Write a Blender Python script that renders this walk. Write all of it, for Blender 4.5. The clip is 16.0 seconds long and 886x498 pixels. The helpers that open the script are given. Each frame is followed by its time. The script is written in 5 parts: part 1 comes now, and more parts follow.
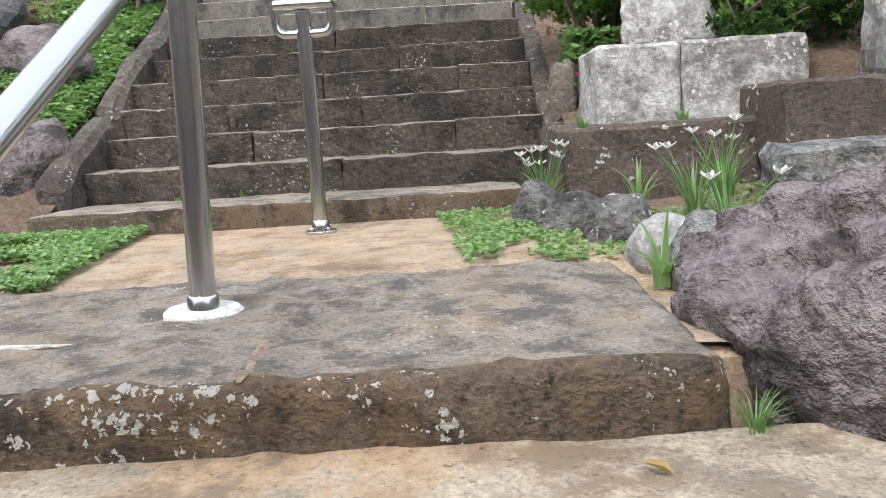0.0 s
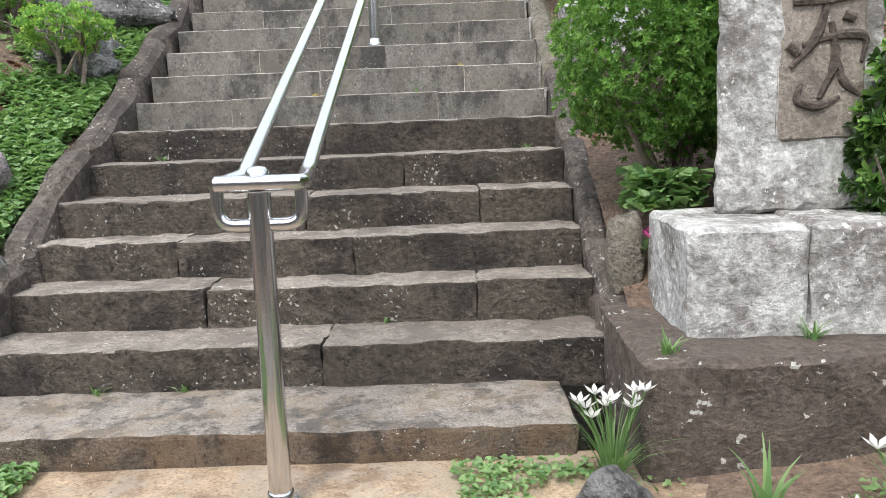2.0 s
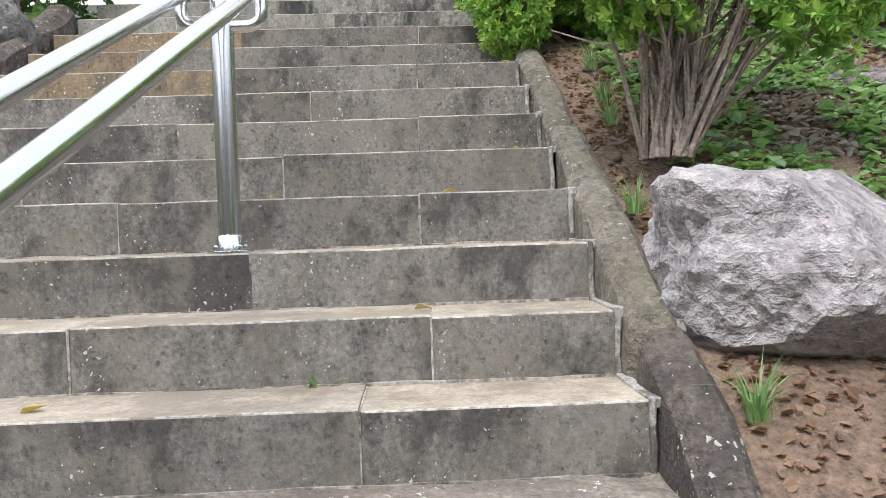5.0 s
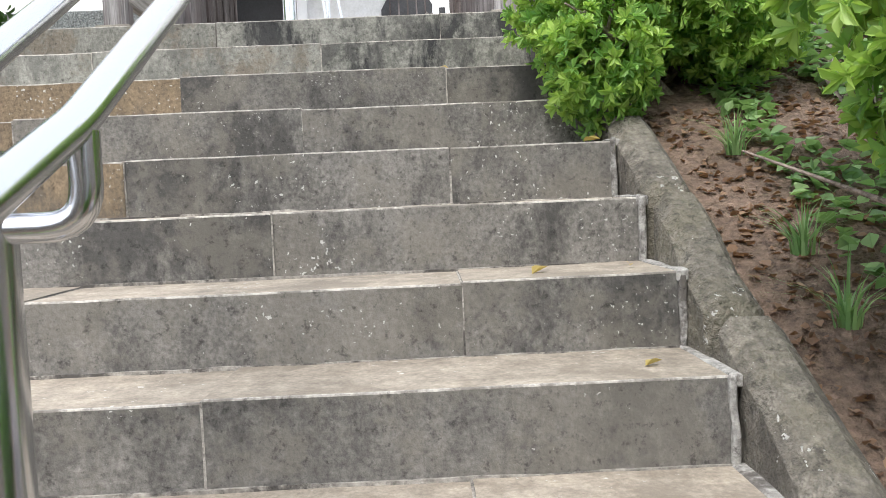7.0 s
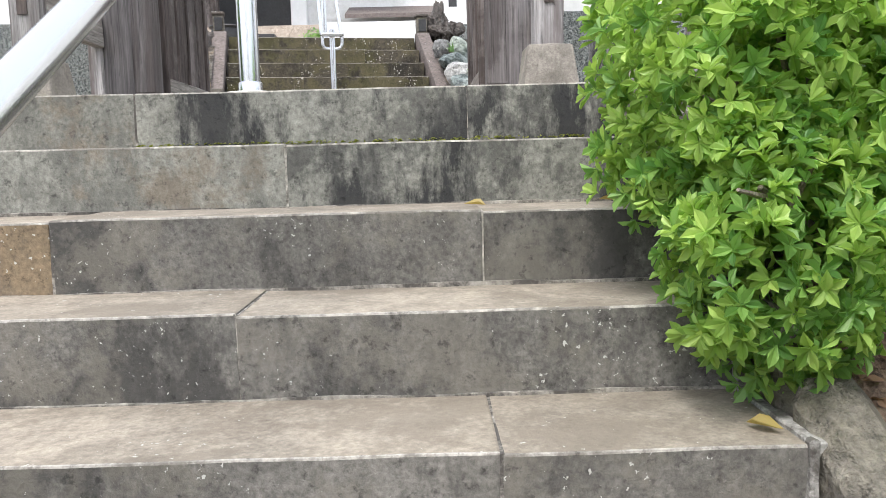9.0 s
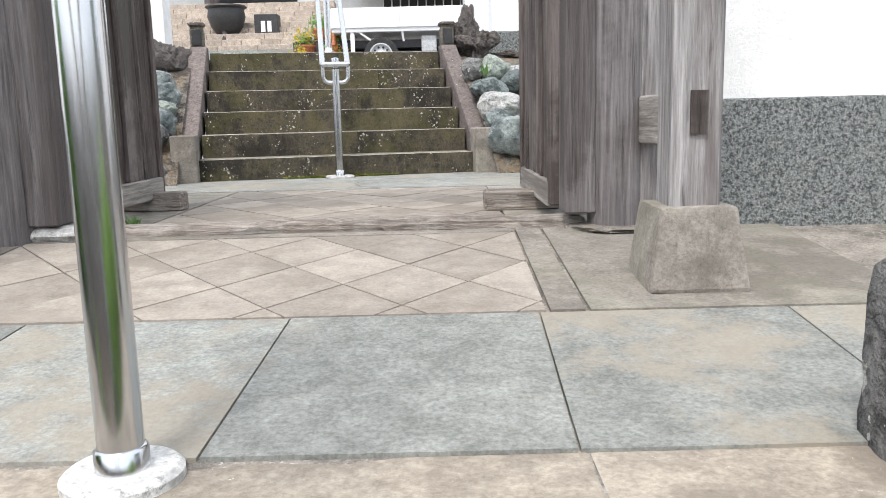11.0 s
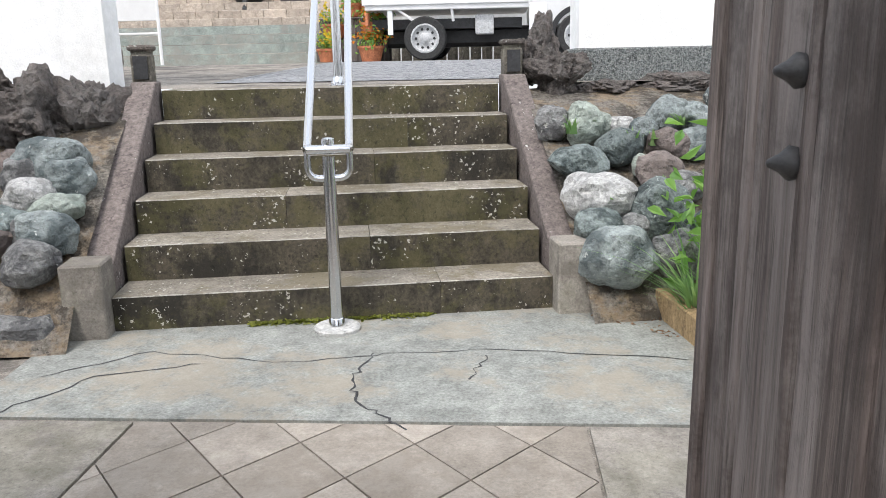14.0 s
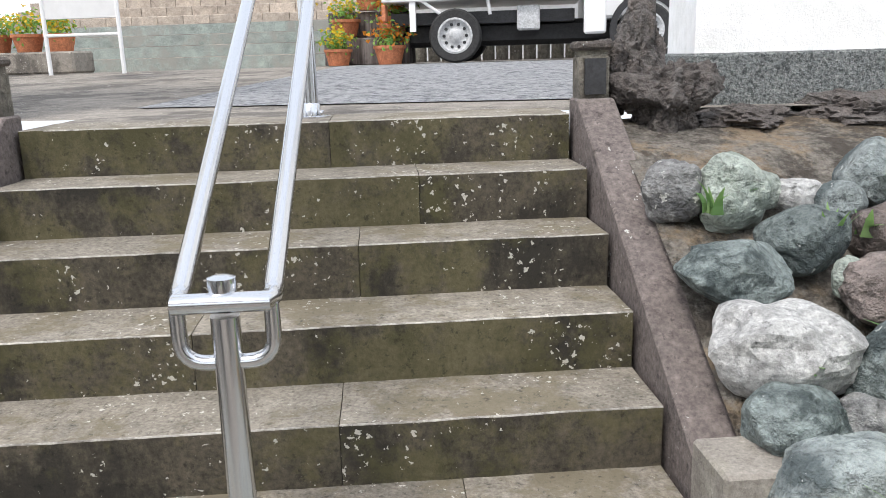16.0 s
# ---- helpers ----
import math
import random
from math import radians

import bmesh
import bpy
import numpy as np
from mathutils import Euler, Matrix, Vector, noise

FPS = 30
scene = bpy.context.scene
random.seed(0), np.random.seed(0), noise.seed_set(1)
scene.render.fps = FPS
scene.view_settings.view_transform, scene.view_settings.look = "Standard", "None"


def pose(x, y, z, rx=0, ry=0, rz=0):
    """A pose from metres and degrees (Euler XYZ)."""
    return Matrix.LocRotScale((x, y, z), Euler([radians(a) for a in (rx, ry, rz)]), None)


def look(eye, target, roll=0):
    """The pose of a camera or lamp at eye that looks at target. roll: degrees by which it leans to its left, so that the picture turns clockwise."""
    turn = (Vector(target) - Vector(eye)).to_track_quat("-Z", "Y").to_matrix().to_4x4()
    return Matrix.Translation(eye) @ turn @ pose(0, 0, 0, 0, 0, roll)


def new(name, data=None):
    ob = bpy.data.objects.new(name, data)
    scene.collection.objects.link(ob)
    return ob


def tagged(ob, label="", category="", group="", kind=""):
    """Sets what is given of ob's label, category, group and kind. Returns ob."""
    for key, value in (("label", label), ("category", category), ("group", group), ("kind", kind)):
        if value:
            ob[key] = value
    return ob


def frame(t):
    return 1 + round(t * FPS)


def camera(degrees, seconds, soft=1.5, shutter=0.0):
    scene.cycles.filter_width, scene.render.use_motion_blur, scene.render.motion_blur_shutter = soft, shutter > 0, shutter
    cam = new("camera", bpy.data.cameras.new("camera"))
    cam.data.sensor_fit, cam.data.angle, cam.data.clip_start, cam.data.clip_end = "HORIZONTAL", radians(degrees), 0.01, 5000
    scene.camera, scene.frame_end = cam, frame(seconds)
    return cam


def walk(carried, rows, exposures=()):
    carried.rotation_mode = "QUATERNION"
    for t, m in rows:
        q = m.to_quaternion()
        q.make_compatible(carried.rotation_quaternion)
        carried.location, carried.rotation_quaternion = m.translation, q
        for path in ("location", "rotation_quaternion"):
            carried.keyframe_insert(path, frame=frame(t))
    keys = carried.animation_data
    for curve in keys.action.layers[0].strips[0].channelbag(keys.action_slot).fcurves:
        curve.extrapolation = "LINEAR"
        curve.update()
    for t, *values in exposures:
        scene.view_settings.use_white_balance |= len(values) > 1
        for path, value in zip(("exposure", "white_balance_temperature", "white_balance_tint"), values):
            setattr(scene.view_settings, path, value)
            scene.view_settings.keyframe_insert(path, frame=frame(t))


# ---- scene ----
PATH = [
    (0, (0.592, -4.235, 0.496), (0.555, -2.261, 0.174), -3.5),
    (0.5, (0.596, -3.933, 0.666), (0.565, -1.964, 0.316), -3.4),
    (1, (0.582, -3.627, 0.84), (0.549, -1.662, 0.472), -3.2),
    (1.5, (0.54, -3.336, 1.012), (0.523, -1.369, 0.652), -2.0),
    (2, (0.55, -2.964, 1.17), (0.509, -0.99, 0.849), -2.1),
    (2.5, (0.548, -2.652, 1.381), (0.565, -0.658, 1.225), -1.5),
    (3, (0.569, -2.305, 1.57), (0.612, -0.306, 1.532), -1.3),
    (3.2, (0.564, -2.145, 1.606), (0.61, -0.146, 1.566), -1.8),
    (5.3, (0.595, 0.465, 1.798), (0.664, 2.463, 1.741), -1.9),
    (5.5, (0.582, 0.629, 1.869), (0.675, 2.626, 1.801), -2.0),
    (6, (0.584, 0.977, 2.037), (0.672, 2.974, 1.954), -1.8),
    (6.5, (0.539, 1.315, 2.209), (0.604, 3.311, 2.104), -2.2),
    (7, (0.54, 1.636, 2.37), (0.575, 3.632, 2.251), -2.5),
    (7.5, (0.522, 1.919, 2.522), (0.595, 3.915, 2.411), -2.1),
    (8, (0.528, 2.194, 2.674), (0.6, 4.189, 2.564), -1.4),
    (8.5, (0.479, 2.485, 2.808), (0.534, 4.478, 2.65), -0.9),
    (9, (0.513, 2.805, 2.978), (0.543, 4.793, 2.763), -1.5),
    (9.5, (0.44, 3.194, 3.103), (0.436, 5.183, 2.896), -0.7),
    (10, (0.403, 3.595, 3.368), (0.431, 5.577, 3.099), -1.5),
    (10.2, (0.414, 3.778, 3.462), (0.44, 5.757, 3.171), -1.7),
    (12.3, (0.418, 5.174, 4.165), (0.335, 7.134, 3.777), -1.0),
    (12.5, (0.411, 5.317, 4.258), (0.31, 7.267, 3.826), -1.4),
    (13, (0.434, 5.741, 4.368), (0.258, 7.685, 3.933), -1.8),
    (13.5, (0.409, 6.231, 4.406), (0.204, 8.175, 3.986), -1.5),
    (14, (0.379, 6.706, 4.457), (0.245, 8.647, 3.995), -1.1),
    (14.5, (0.335, 7.19, 4.513), (0.196, 9.14, 4.091), -0.8),
    (15, (0.283, 7.618, 4.54), (0.12, 9.564, 4.108), -1.2),
    (15.5, (0.276, 8.072, 4.561), (0.02, 10.005, 4.117), -1.9),
    (16, (0.251, 8.565, 4.536), (0.034, 10.496, 4.063), -1.6),
]
cam = camera(58.5, 16.0, soft=0.85)
walk(cam, [(t, look(eye, target, roll)) for t, eye, target, roll in PATH], [(0.0, 0.78), (1.5, 0.76), (2.5, 0.92), (3.0, 0.95), (5.5, 0.84), (9.0, 0.83), (10.0, 0.68), (11.0, 0.7), (14.0, 0.6), (16.0, 0.54)])

# ---- light ----
world = bpy.data.worlds.new("world")
scene.world = world
world.use_nodes = True
wn = world.node_tree.nodes
sky = wn.new("ShaderNodeTexSky")
sky.sky_type, sky.sun_disc = "NISHITA", False
sky.sun_elevation, sky.sun_rotation = radians(58), radians(200)
sky.air_density, sky.dust_density, sky.ozone_density = 1.0, 4.0, 1.0
wn["Background"].inputs[1].default_value = 0.15
soften = wn.new("ShaderNodeMixRGB")
soften.inputs[0].default_value = 0.55
soften.inputs[2].default_value = (8.6, 9.0, 9.6, 1)
world.node_tree.links.new(sky.outputs[0], soften.inputs[1])
world.node_tree.links.new(soften.outputs[0], wn["Background"].inputs[0])
sun = new("sun", bpy.data.lights.new("sun", "SUN"))
sun.data.energy, sun.data.angle, sun.data.color = 1.4, radians(14), (1.0, 0.98, 0.96)
sun.matrix_world = look((-3, -8, 14), (0, 0, 0))
scene.view_settings.exposure = 0.68

# ---- materials ----
MATS = {}


def mat(name, c1, c2, scale=6.0, rough=0.85, bump=0.3, fine=60.0, spots=None, stain=None, streak=0.0, metal=0.0, contrast=0.25, bump_d=0.01, trans=None, gain=1.0, stain2=None, pits=0.0, grainy=0.48, axis=2):
    """Two noise scales between c1 and c2, optional lichen spots (colour, scale, threshold), stains (colour, scale, amount)."""
    c1, c2 = tuple(v * gain for v in c1), tuple(v * gain for v in c2)
    m = bpy.data.materials.new(name)
    m.use_nodes = True
    nt = m.node_tree
    b = nt.nodes["Principled BSDF"]
    b.inputs["Roughness"].default_value, b.inputs["Metallic"].default_value = rough, metal
    co = nt.nodes.new("ShaderNodeTexCoord")
    info = nt.nodes.new("ShaderNodeObjectInfo")
    shift = nt.nodes.new("ShaderNodeVectorMath")
    shift.operation = "MULTIPLY_ADD"
    shift.inputs[1].default_value = (7.1, 5.3, 3.7)
    nt.links.new(info.outputs["Random"], shift.inputs[0])
    nt.links.new(co.outputs["Object"], shift.inputs[2])
    vec = shift.outputs[0]
    if streak:
        mp = nt.nodes.new("ShaderNodeMapping")
        mp.inputs["Scale"].default_value = tuple(streak if i == axis else 1.0 for i in range(3))
        nt.links.new(vec, mp.inputs[0])
        svec = mp.outputs[0]
    else:
        svec = vec

    def tex(sc, detail, v, rgh=0.6):
        n = nt.nodes.new("ShaderNodeTexNoise")
        n.inputs["Scale"].default_value, n.inputs["Detail"].default_value, n.inputs["Roughness"].default_value = sc, detail, rgh
        nt.links.new(v, n.inputs["Vector"])
        return n.outputs["Fac"]

    def ramp(fac, lo, hi):
        r = nt.nodes.new("ShaderNodeMapRange")
        r.inputs[1].default_value, r.inputs[2].default_value = lo, hi
        nt.links.new(fac, r.inputs[0])
        return r.outputs[0]

    def mix(fac, a, c, blend="MIX"):
        x = nt.nodes.new("ShaderNodeMixRGB")
        x.blend_type = blend
        for i, v in ((0, fac), (1, a), (2, c)):
            if isinstance(v, (tuple, float, int)):
                x.inputs[i].default_value = (*v, 1) if isinstance(v, tuple) else v
            else:
                nt.links.new(v, x.inputs[i])
        return x.outputs[0]

    gvec = svec if 0 < streak < 0.1 else vec
    big, small = tex(scale, 5, svec), tex(fine, 4, gvec, 0.7)
    col = mix(ramp(big, 0.5 - contrast, 0.5 + contrast), c1, c2)
    grain = ramp(small, 0.25, 0.75)
    col = mix(grainy, col, mix(grain, tuple(0.24 * v for v in c1), tuple(min(0.9, 1.85 * v) for v in c2)))
    mid = ramp(tex(scale * 3.3, 6, svec, 0.7), 0.3, 0.7)
    blotch = nt.nodes.new("ShaderNodeMapRange")
    blotch.inputs[3].default_value, blotch.inputs[4].default_value = 1 - contrast * 1.3, 1 + contrast * 1.1
    nt.links.new(mid, blotch.inputs[0])
    col = mix(1.0, col, blotch.outputs[0], "MULTIPLY")
    tone = nt.nodes.new("ShaderNodeMapRange")
    tone.inputs[3].default_value, tone.inputs[4].default_value = 0.86, 1.14
    nt.links.new(info.outputs["Random"], tone.inputs[0])
    col = mix(1.0, col, tone.outputs[0], "MULTIPLY")
    for st, v0 in ((stain, svec), (stain2, vec)):
        if st:
            f = ramp(tex(st[1], 9, v0, 0.74), 0.485, 0.57)
            scaled = nt.nodes.new("ShaderNodeMath")
            scaled.operation = "MULTIPLY"
            scaled.inputs[1].default_value = st[2]
            nt.links.new(f, scaled.inputs[0])
            col = mix(scaled.outputs[0], col, st[0])
    if pits or bump >= 0.4:
        # small dark pores and darker crumbs
        hole = nt.nodes.new("ShaderNodeMapRange")
        hole.inputs[1].default_value, hole.inputs[2].default_value = 0.56, 0.66
        hole.inputs[3].default_value, hole.inputs[4].default_value = 1.0, 1.0 - (pits or 0.55)
        nt.links.new(tex(fine * 0.55, 6, gvec, 0.75), hole.inputs[0])
        col = mix(1.0, col, hole.outputs[0], "MULTIPLY")
    if spots:
        v = nt.nodes.new("ShaderNodeTexVoronoi")
        v.inputs["Scale"].default_value = spots[1]
        wob = nt.nodes.new("ShaderNodeVectorMath")
        wob.operation = "MULTIPLY_ADD"
        wob.inputs[1].default_value = (1.5 / spots[1], 1.5 / spots[1], 1.5 / spots[1])
        n3 = nt.nodes.new("ShaderNodeTexNoise")
        n3.inputs["Scale"].default_value, n3.inputs["Detail"].default_value = spots[1] * 2.2, 5
        nt.links.new(vec, n3.inputs["Vector"])
        nt.links.new(n3.outputs["Color"], wob.inputs[0])
        nt.links.new(vec, wob.inputs[2])
        nt.links.new(wob.outputs[0], v.inputs["Vector"])
        mask = ramp(tex(3.1, 6, vec, 0.7), 0.44, 0.62)
        thr = nt.nodes.new("ShaderNodeMath")
        thr.operation = "MULTIPLY"
        thr.inputs[1].default_value = spots[2] * 1.25
        nt.links.new(mask, thr.inputs[0])
        uneven = nt.nodes.new("ShaderNodeMath")
        uneven.operation = "MULTIPLY"
        nt.links.new(v.outputs["Color"], uneven.inputs[0])
        nt.links.new(thr.outputs[0], uneven.inputs[1])
        thr = uneven
        less = nt.nodes.new("ShaderNodeMath")
        less.operation = "LESS_THAN"
        nt.links.new(v.outputs["Distance"], less.inputs[0])
        nt.links.new(thr.outputs[0], less.inputs[1])
        soft = nt.nodes.new("ShaderNodeMath")
        soft.operation = "MULTIPLY"
        soft.inputs[1].default_value = 0.75
        nt.links.new(less.outputs[0], soft.inputs[0])
        col = mix(soft.outputs[0], col, spots[0])
    nt.links.new(col, b.inputs["Base Color"])
    if bump:
        add = nt.nodes.new("ShaderNodeMath")
        nt.links.new(big, add.inputs[0])
        nt.links.new(small, add.inputs[1])
        bp = nt.nodes.new("ShaderNodeBump")
        bp.inputs["Strength"].default_value, bp.inputs["Distance"].default_value = bump, bump_d
        nt.links.new(add.outputs[0], bp.inputs["Height"])
        nt.links.new(bp.outputs[0], b.inputs["Normal"])
    if trans:
        b.inputs["Transmission Weight"].default_value = 0.0
        b.inputs["Subsurface Weight"].default_value = 0.0
        tr = nt.nodes.new("ShaderNodeBsdfTranslucent")
        tr.inputs[0].default_value = (*trans, 1)
        mx = nt.nodes.new("ShaderNodeMixShader")
        mx.inputs[0].default_value = 0.3
        nt.links.new(b.outputs[0], mx.inputs[1])
        nt.links.new(tr.outputs[0], mx.inputs[2])
        nt.links.new(mx.outputs[0], nt.nodes["Material Output"].inputs[0])
    MATS[name] = m
    return m


def leaf_mat(name, dark, light, trans):
    m = bpy.data.materials.new(name)
    m.use_nodes = True
    nt = m.node_tree
    b = nt.nodes["Principled BSDF"]
    b.inputs["Roughness"].default_value = 0.45
    geo = nt.nodes.new("ShaderNodeNewGeometry")
    rmp = nt.nodes.new("ShaderNodeValToRGB")
    rmp.color_ramp.elements[0].color, rmp.color_ramp.elements[1].color = (*dark, 1), (*light, 1)
    nt.links.new(geo.outputs["Random Per Island"], rmp.inputs[0])
    nt.links.new(rmp.outputs[0], b.inputs["Base Color"])
    tr = nt.nodes.new("ShaderNodeBsdfTranslucent")
    tr.inputs[0].default_value = (*trans, 1)
    mx = nt.nodes.new("ShaderNodeMixShader")
    mx.inputs[0].default_value = 0.42
    nt.links.new(b.outputs[0], mx.inputs[1])
    nt.links.new(tr.outputs[0], mx.inputs[2])
    nt.links.new(mx.outputs[0], nt.nodes["Material Output"].inputs[0])
    return m


WHITE = (0.62, 0.62, 0.58)
# Risers darker than treads: dark growth and stains, plus shade put in the colour.
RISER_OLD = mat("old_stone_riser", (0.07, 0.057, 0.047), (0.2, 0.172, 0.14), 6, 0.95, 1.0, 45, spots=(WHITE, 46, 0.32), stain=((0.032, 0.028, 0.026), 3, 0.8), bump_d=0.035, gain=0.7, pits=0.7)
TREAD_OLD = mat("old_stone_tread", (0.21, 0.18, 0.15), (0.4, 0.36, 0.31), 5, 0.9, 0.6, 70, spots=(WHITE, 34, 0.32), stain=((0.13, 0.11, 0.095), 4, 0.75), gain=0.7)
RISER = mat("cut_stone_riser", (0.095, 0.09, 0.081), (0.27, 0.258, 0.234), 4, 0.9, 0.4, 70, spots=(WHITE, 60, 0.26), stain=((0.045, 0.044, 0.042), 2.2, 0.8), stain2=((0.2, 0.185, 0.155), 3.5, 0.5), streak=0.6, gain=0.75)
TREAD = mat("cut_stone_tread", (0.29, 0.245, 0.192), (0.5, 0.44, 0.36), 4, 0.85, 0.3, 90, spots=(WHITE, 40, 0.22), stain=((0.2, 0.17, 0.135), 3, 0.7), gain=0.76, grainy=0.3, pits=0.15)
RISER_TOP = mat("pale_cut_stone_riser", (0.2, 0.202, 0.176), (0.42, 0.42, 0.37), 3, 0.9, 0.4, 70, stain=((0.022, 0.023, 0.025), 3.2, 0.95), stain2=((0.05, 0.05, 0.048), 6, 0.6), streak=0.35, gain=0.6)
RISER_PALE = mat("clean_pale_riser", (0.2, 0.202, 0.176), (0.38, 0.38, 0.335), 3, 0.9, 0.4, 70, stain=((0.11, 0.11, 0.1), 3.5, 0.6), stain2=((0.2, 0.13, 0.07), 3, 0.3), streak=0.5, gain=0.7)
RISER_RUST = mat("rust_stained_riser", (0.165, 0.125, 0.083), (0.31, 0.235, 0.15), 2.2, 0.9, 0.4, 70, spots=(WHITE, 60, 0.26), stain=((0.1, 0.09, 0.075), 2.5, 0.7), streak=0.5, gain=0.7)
CONCRETE = mat("old_concrete", (0.17, 0.152, 0.13), (0.42, 0.38, 0.33), 3, 0.9, 0.5, 120, spots=(WHITE, 70, 0.3), stain=((0.085, 0.076, 0.067), 2.2, 0.75), gain=0.72)
CONC_DARK = mat("dark_concrete", (0.13, 0.1, 0.075), (0.26, 0.205, 0.155), 4, 0.92, 0.9, 90, spots=(WHITE, 34, 0.42), stain=((0.04, 0.036, 0.033), 2.6, 0.8), stain2=((0.22, 0.15, 0.09), 3.2, 0.6), bump_d=0.03, gain=0.8, pits=0.7)
EARTH = mat("sandy_earth", (0.26, 0.175, 0.11), (0.5, 0.385, 0.265), 2.5, 0.95, 0.6, 90, stain=((0.17, 0.115, 0.075), 2.2, 0.7), stain2=((0.36, 0.31, 0.25), 5, 0.6), gain=0.82)
SOIL = mat("brown_soil", (0.1, 0.07, 0.052), (0.25, 0.178, 0.132), 8, 0.98, 1.0, 50, bump_d=0.03, gain=1.0)
KERB = mat("kerb_stone", (0.14, 0.128, 0.105), (0.31, 0.285, 0.235), 5, 0.95, 1.0, 50, spots=(WHITE, 34, 0.34), stain=((0.2, 0.185, 0.12), 2.2, 0.35), stain2=((0.09, 0.08, 0.068), 4, 0.6), bump_d=0.03, gain=0.85)
KERB_DARK = mat("dark_kerb_stone", (0.08, 0.068, 0.06), (0.21, 0.18, 0.155), 6, 0.95, 1.0, 45, spots=(WHITE, 34, 0.34), stain=((0.05, 0.043, 0.04), 3, 0.7), bump_d=0.03, gain=0.85)
STELE = mat("lichened_stone", (0.36, 0.355, 0.33), (0.6, 0.61, 0.58), 5, 0.95, 0.9, 40, spots=((0.76, 0.78, 0.76), 40, 0.55), stain=((0.14, 0.12, 0.105), 2.8, 0.72), stain2=((0.1, 0.088, 0.076), 6, 0.4), bump_d=0.012, gain=0.95, pits=0.35)
STELE_DARK = mat("dark_plinth_stone", (0.06, 0.05, 0.045), (0.15, 0.12, 0.1), 6, 0.95, 0.9, 50, spots=(WHITE, 16, 0.35), bump_d=0.02, gain=0.85)
ROCK_P = mat("purple_grey_rock", (0.12, 0.1, 0.104), (0.36, 0.32, 0.325), 4.5, 0.9, 1.0, 26, stain=((0.055, 0.045, 0.043), 5, 0.85), stain2=((0.3, 0.26, 0.26), 9, 0.5), bump_d=0.07, gain=0.9, pits=0.65)
ROCK_G = mat("grey_rock", (0.12, 0.125, 0.13), (0.36, 0.36, 0.35), 6, 0.85, 1.0, 36, spots=(WHITE, 24, 0.3), stain=((0.07, 0.07, 0.075), 5, 0.75), bump_d=0.04)
ROCK_B = mat("blue_grey_boulder", (0.1, 0.135, 0.14), (0.4, 0.44, 0.43), 7, 0.75, 1.0, 40, spots=((0.6, 0.62, 0.6), 16, 0.4), stain=((0.045, 0.065, 0.07), 5, 0.8), bump_d=0.03)
ROCK_PALE = mat("pale_boulder", (0.26, 0.26, 0.255), (0.44, 0.44, 0.43), 12, 0.8, 0.6, 70, stain=((0.18, 0.18, 0.175), 14, 0.5), bump_d=0.014)
LAVA = mat("black_lava_rock", (0.05, 0.044, 0.042), (0.19, 0.165, 0.15), 9, 0.98, 1.0, 35, stain=((0.2, 0.19, 0.18), 4, 0.5), bump_d=0.05)
WOOD = mat("grey_weathered_wood", (0.2, 0.188, 0.186), (0.46, 0.44, 0.435), 12, 0.85, 0.8, 80, stain=((0.12, 0.095, 0.09), 4, 0.7), streak=0.05, gain=0.85, contrast=0.34)
WOOD_DARK = mat("dark_weathered_wood", (0.1, 0.074, 0.065), (0.24, 0.195, 0.18), 12, 0.85, 0.8, 80, stain=((0.34, 0.31, 0.3), 3, 0.45), stain2=((0.03, 0.021, 0.018), 1.3, 0.6), streak=0.05, gain=0.5, contrast=0.38)
PLASTER = mat("white_plaster", (0.8, 0.8, 0.78), (0.86, 0.86, 0.85), 5, 0.95, 0.5, 70, bump_d=0.012, contrast=0.06, pits=0.04, grainy=0.05)
GRANITE = mat("washed_granite", (0.1, 0.115, 0.112), (0.4, 0.43, 0.42), 75, 0.9, 1.0, 110, stain=((0.5, 0.5, 0.48), 60, 0.5), stain2=((0.05, 0.06, 0.06), 85, 0.8), contrast=0.1, bump_d=0.02)
TILE = mat("paving_tile", (0.27, 0.236, 0.196), (0.4, 0.355, 0.305), 3, 0.85, 0.2, 100, stain=((0.2, 0.172, 0.14), 1.3, 0.6), stain2=((0.46, 0.43, 0.39), 7, 0.12), gain=0.92, pits=0.12, grainy=0.22, contrast=0.18)
SLAB = mat("grey_beige_slab", (0.2, 0.18, 0.155), (0.36, 0.33, 0.29), 3, 0.9, 0.4, 100, stain=((0.13, 0.115, 0.098), 2.0, 0.6), stain2=((0.17, 0.17, 0.1), 3, 0.25), gain=0.92, pits=0.3, grainy=0.3)
PALE = mat("pale_green_concrete", (0.36, 0.38, 0.35), (0.52, 0.53, 0.49), 3, 0.9, 0.3, 90, stain=((0.32, 0.28, 0.22), 1.6, 0.7), gain=0.52)
# Upper stairs likewise: mossy dark risers, with some shade kept in their colour.
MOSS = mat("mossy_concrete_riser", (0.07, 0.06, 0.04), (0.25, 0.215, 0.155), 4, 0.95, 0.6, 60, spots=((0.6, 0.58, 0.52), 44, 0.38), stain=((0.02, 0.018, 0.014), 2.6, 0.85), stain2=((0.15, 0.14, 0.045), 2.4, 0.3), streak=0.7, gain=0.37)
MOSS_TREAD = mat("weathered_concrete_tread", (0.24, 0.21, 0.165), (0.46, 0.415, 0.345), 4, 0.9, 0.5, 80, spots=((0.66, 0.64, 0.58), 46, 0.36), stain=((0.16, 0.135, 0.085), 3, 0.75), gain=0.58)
STRING = mat("reddish_stringer_stone", (0.17, 0.135, 0.125), (0.3, 0.255, 0.235), 7, 0.95, 0.5, 60, spots=(WHITE, 26, 0.25), gain=0.66)
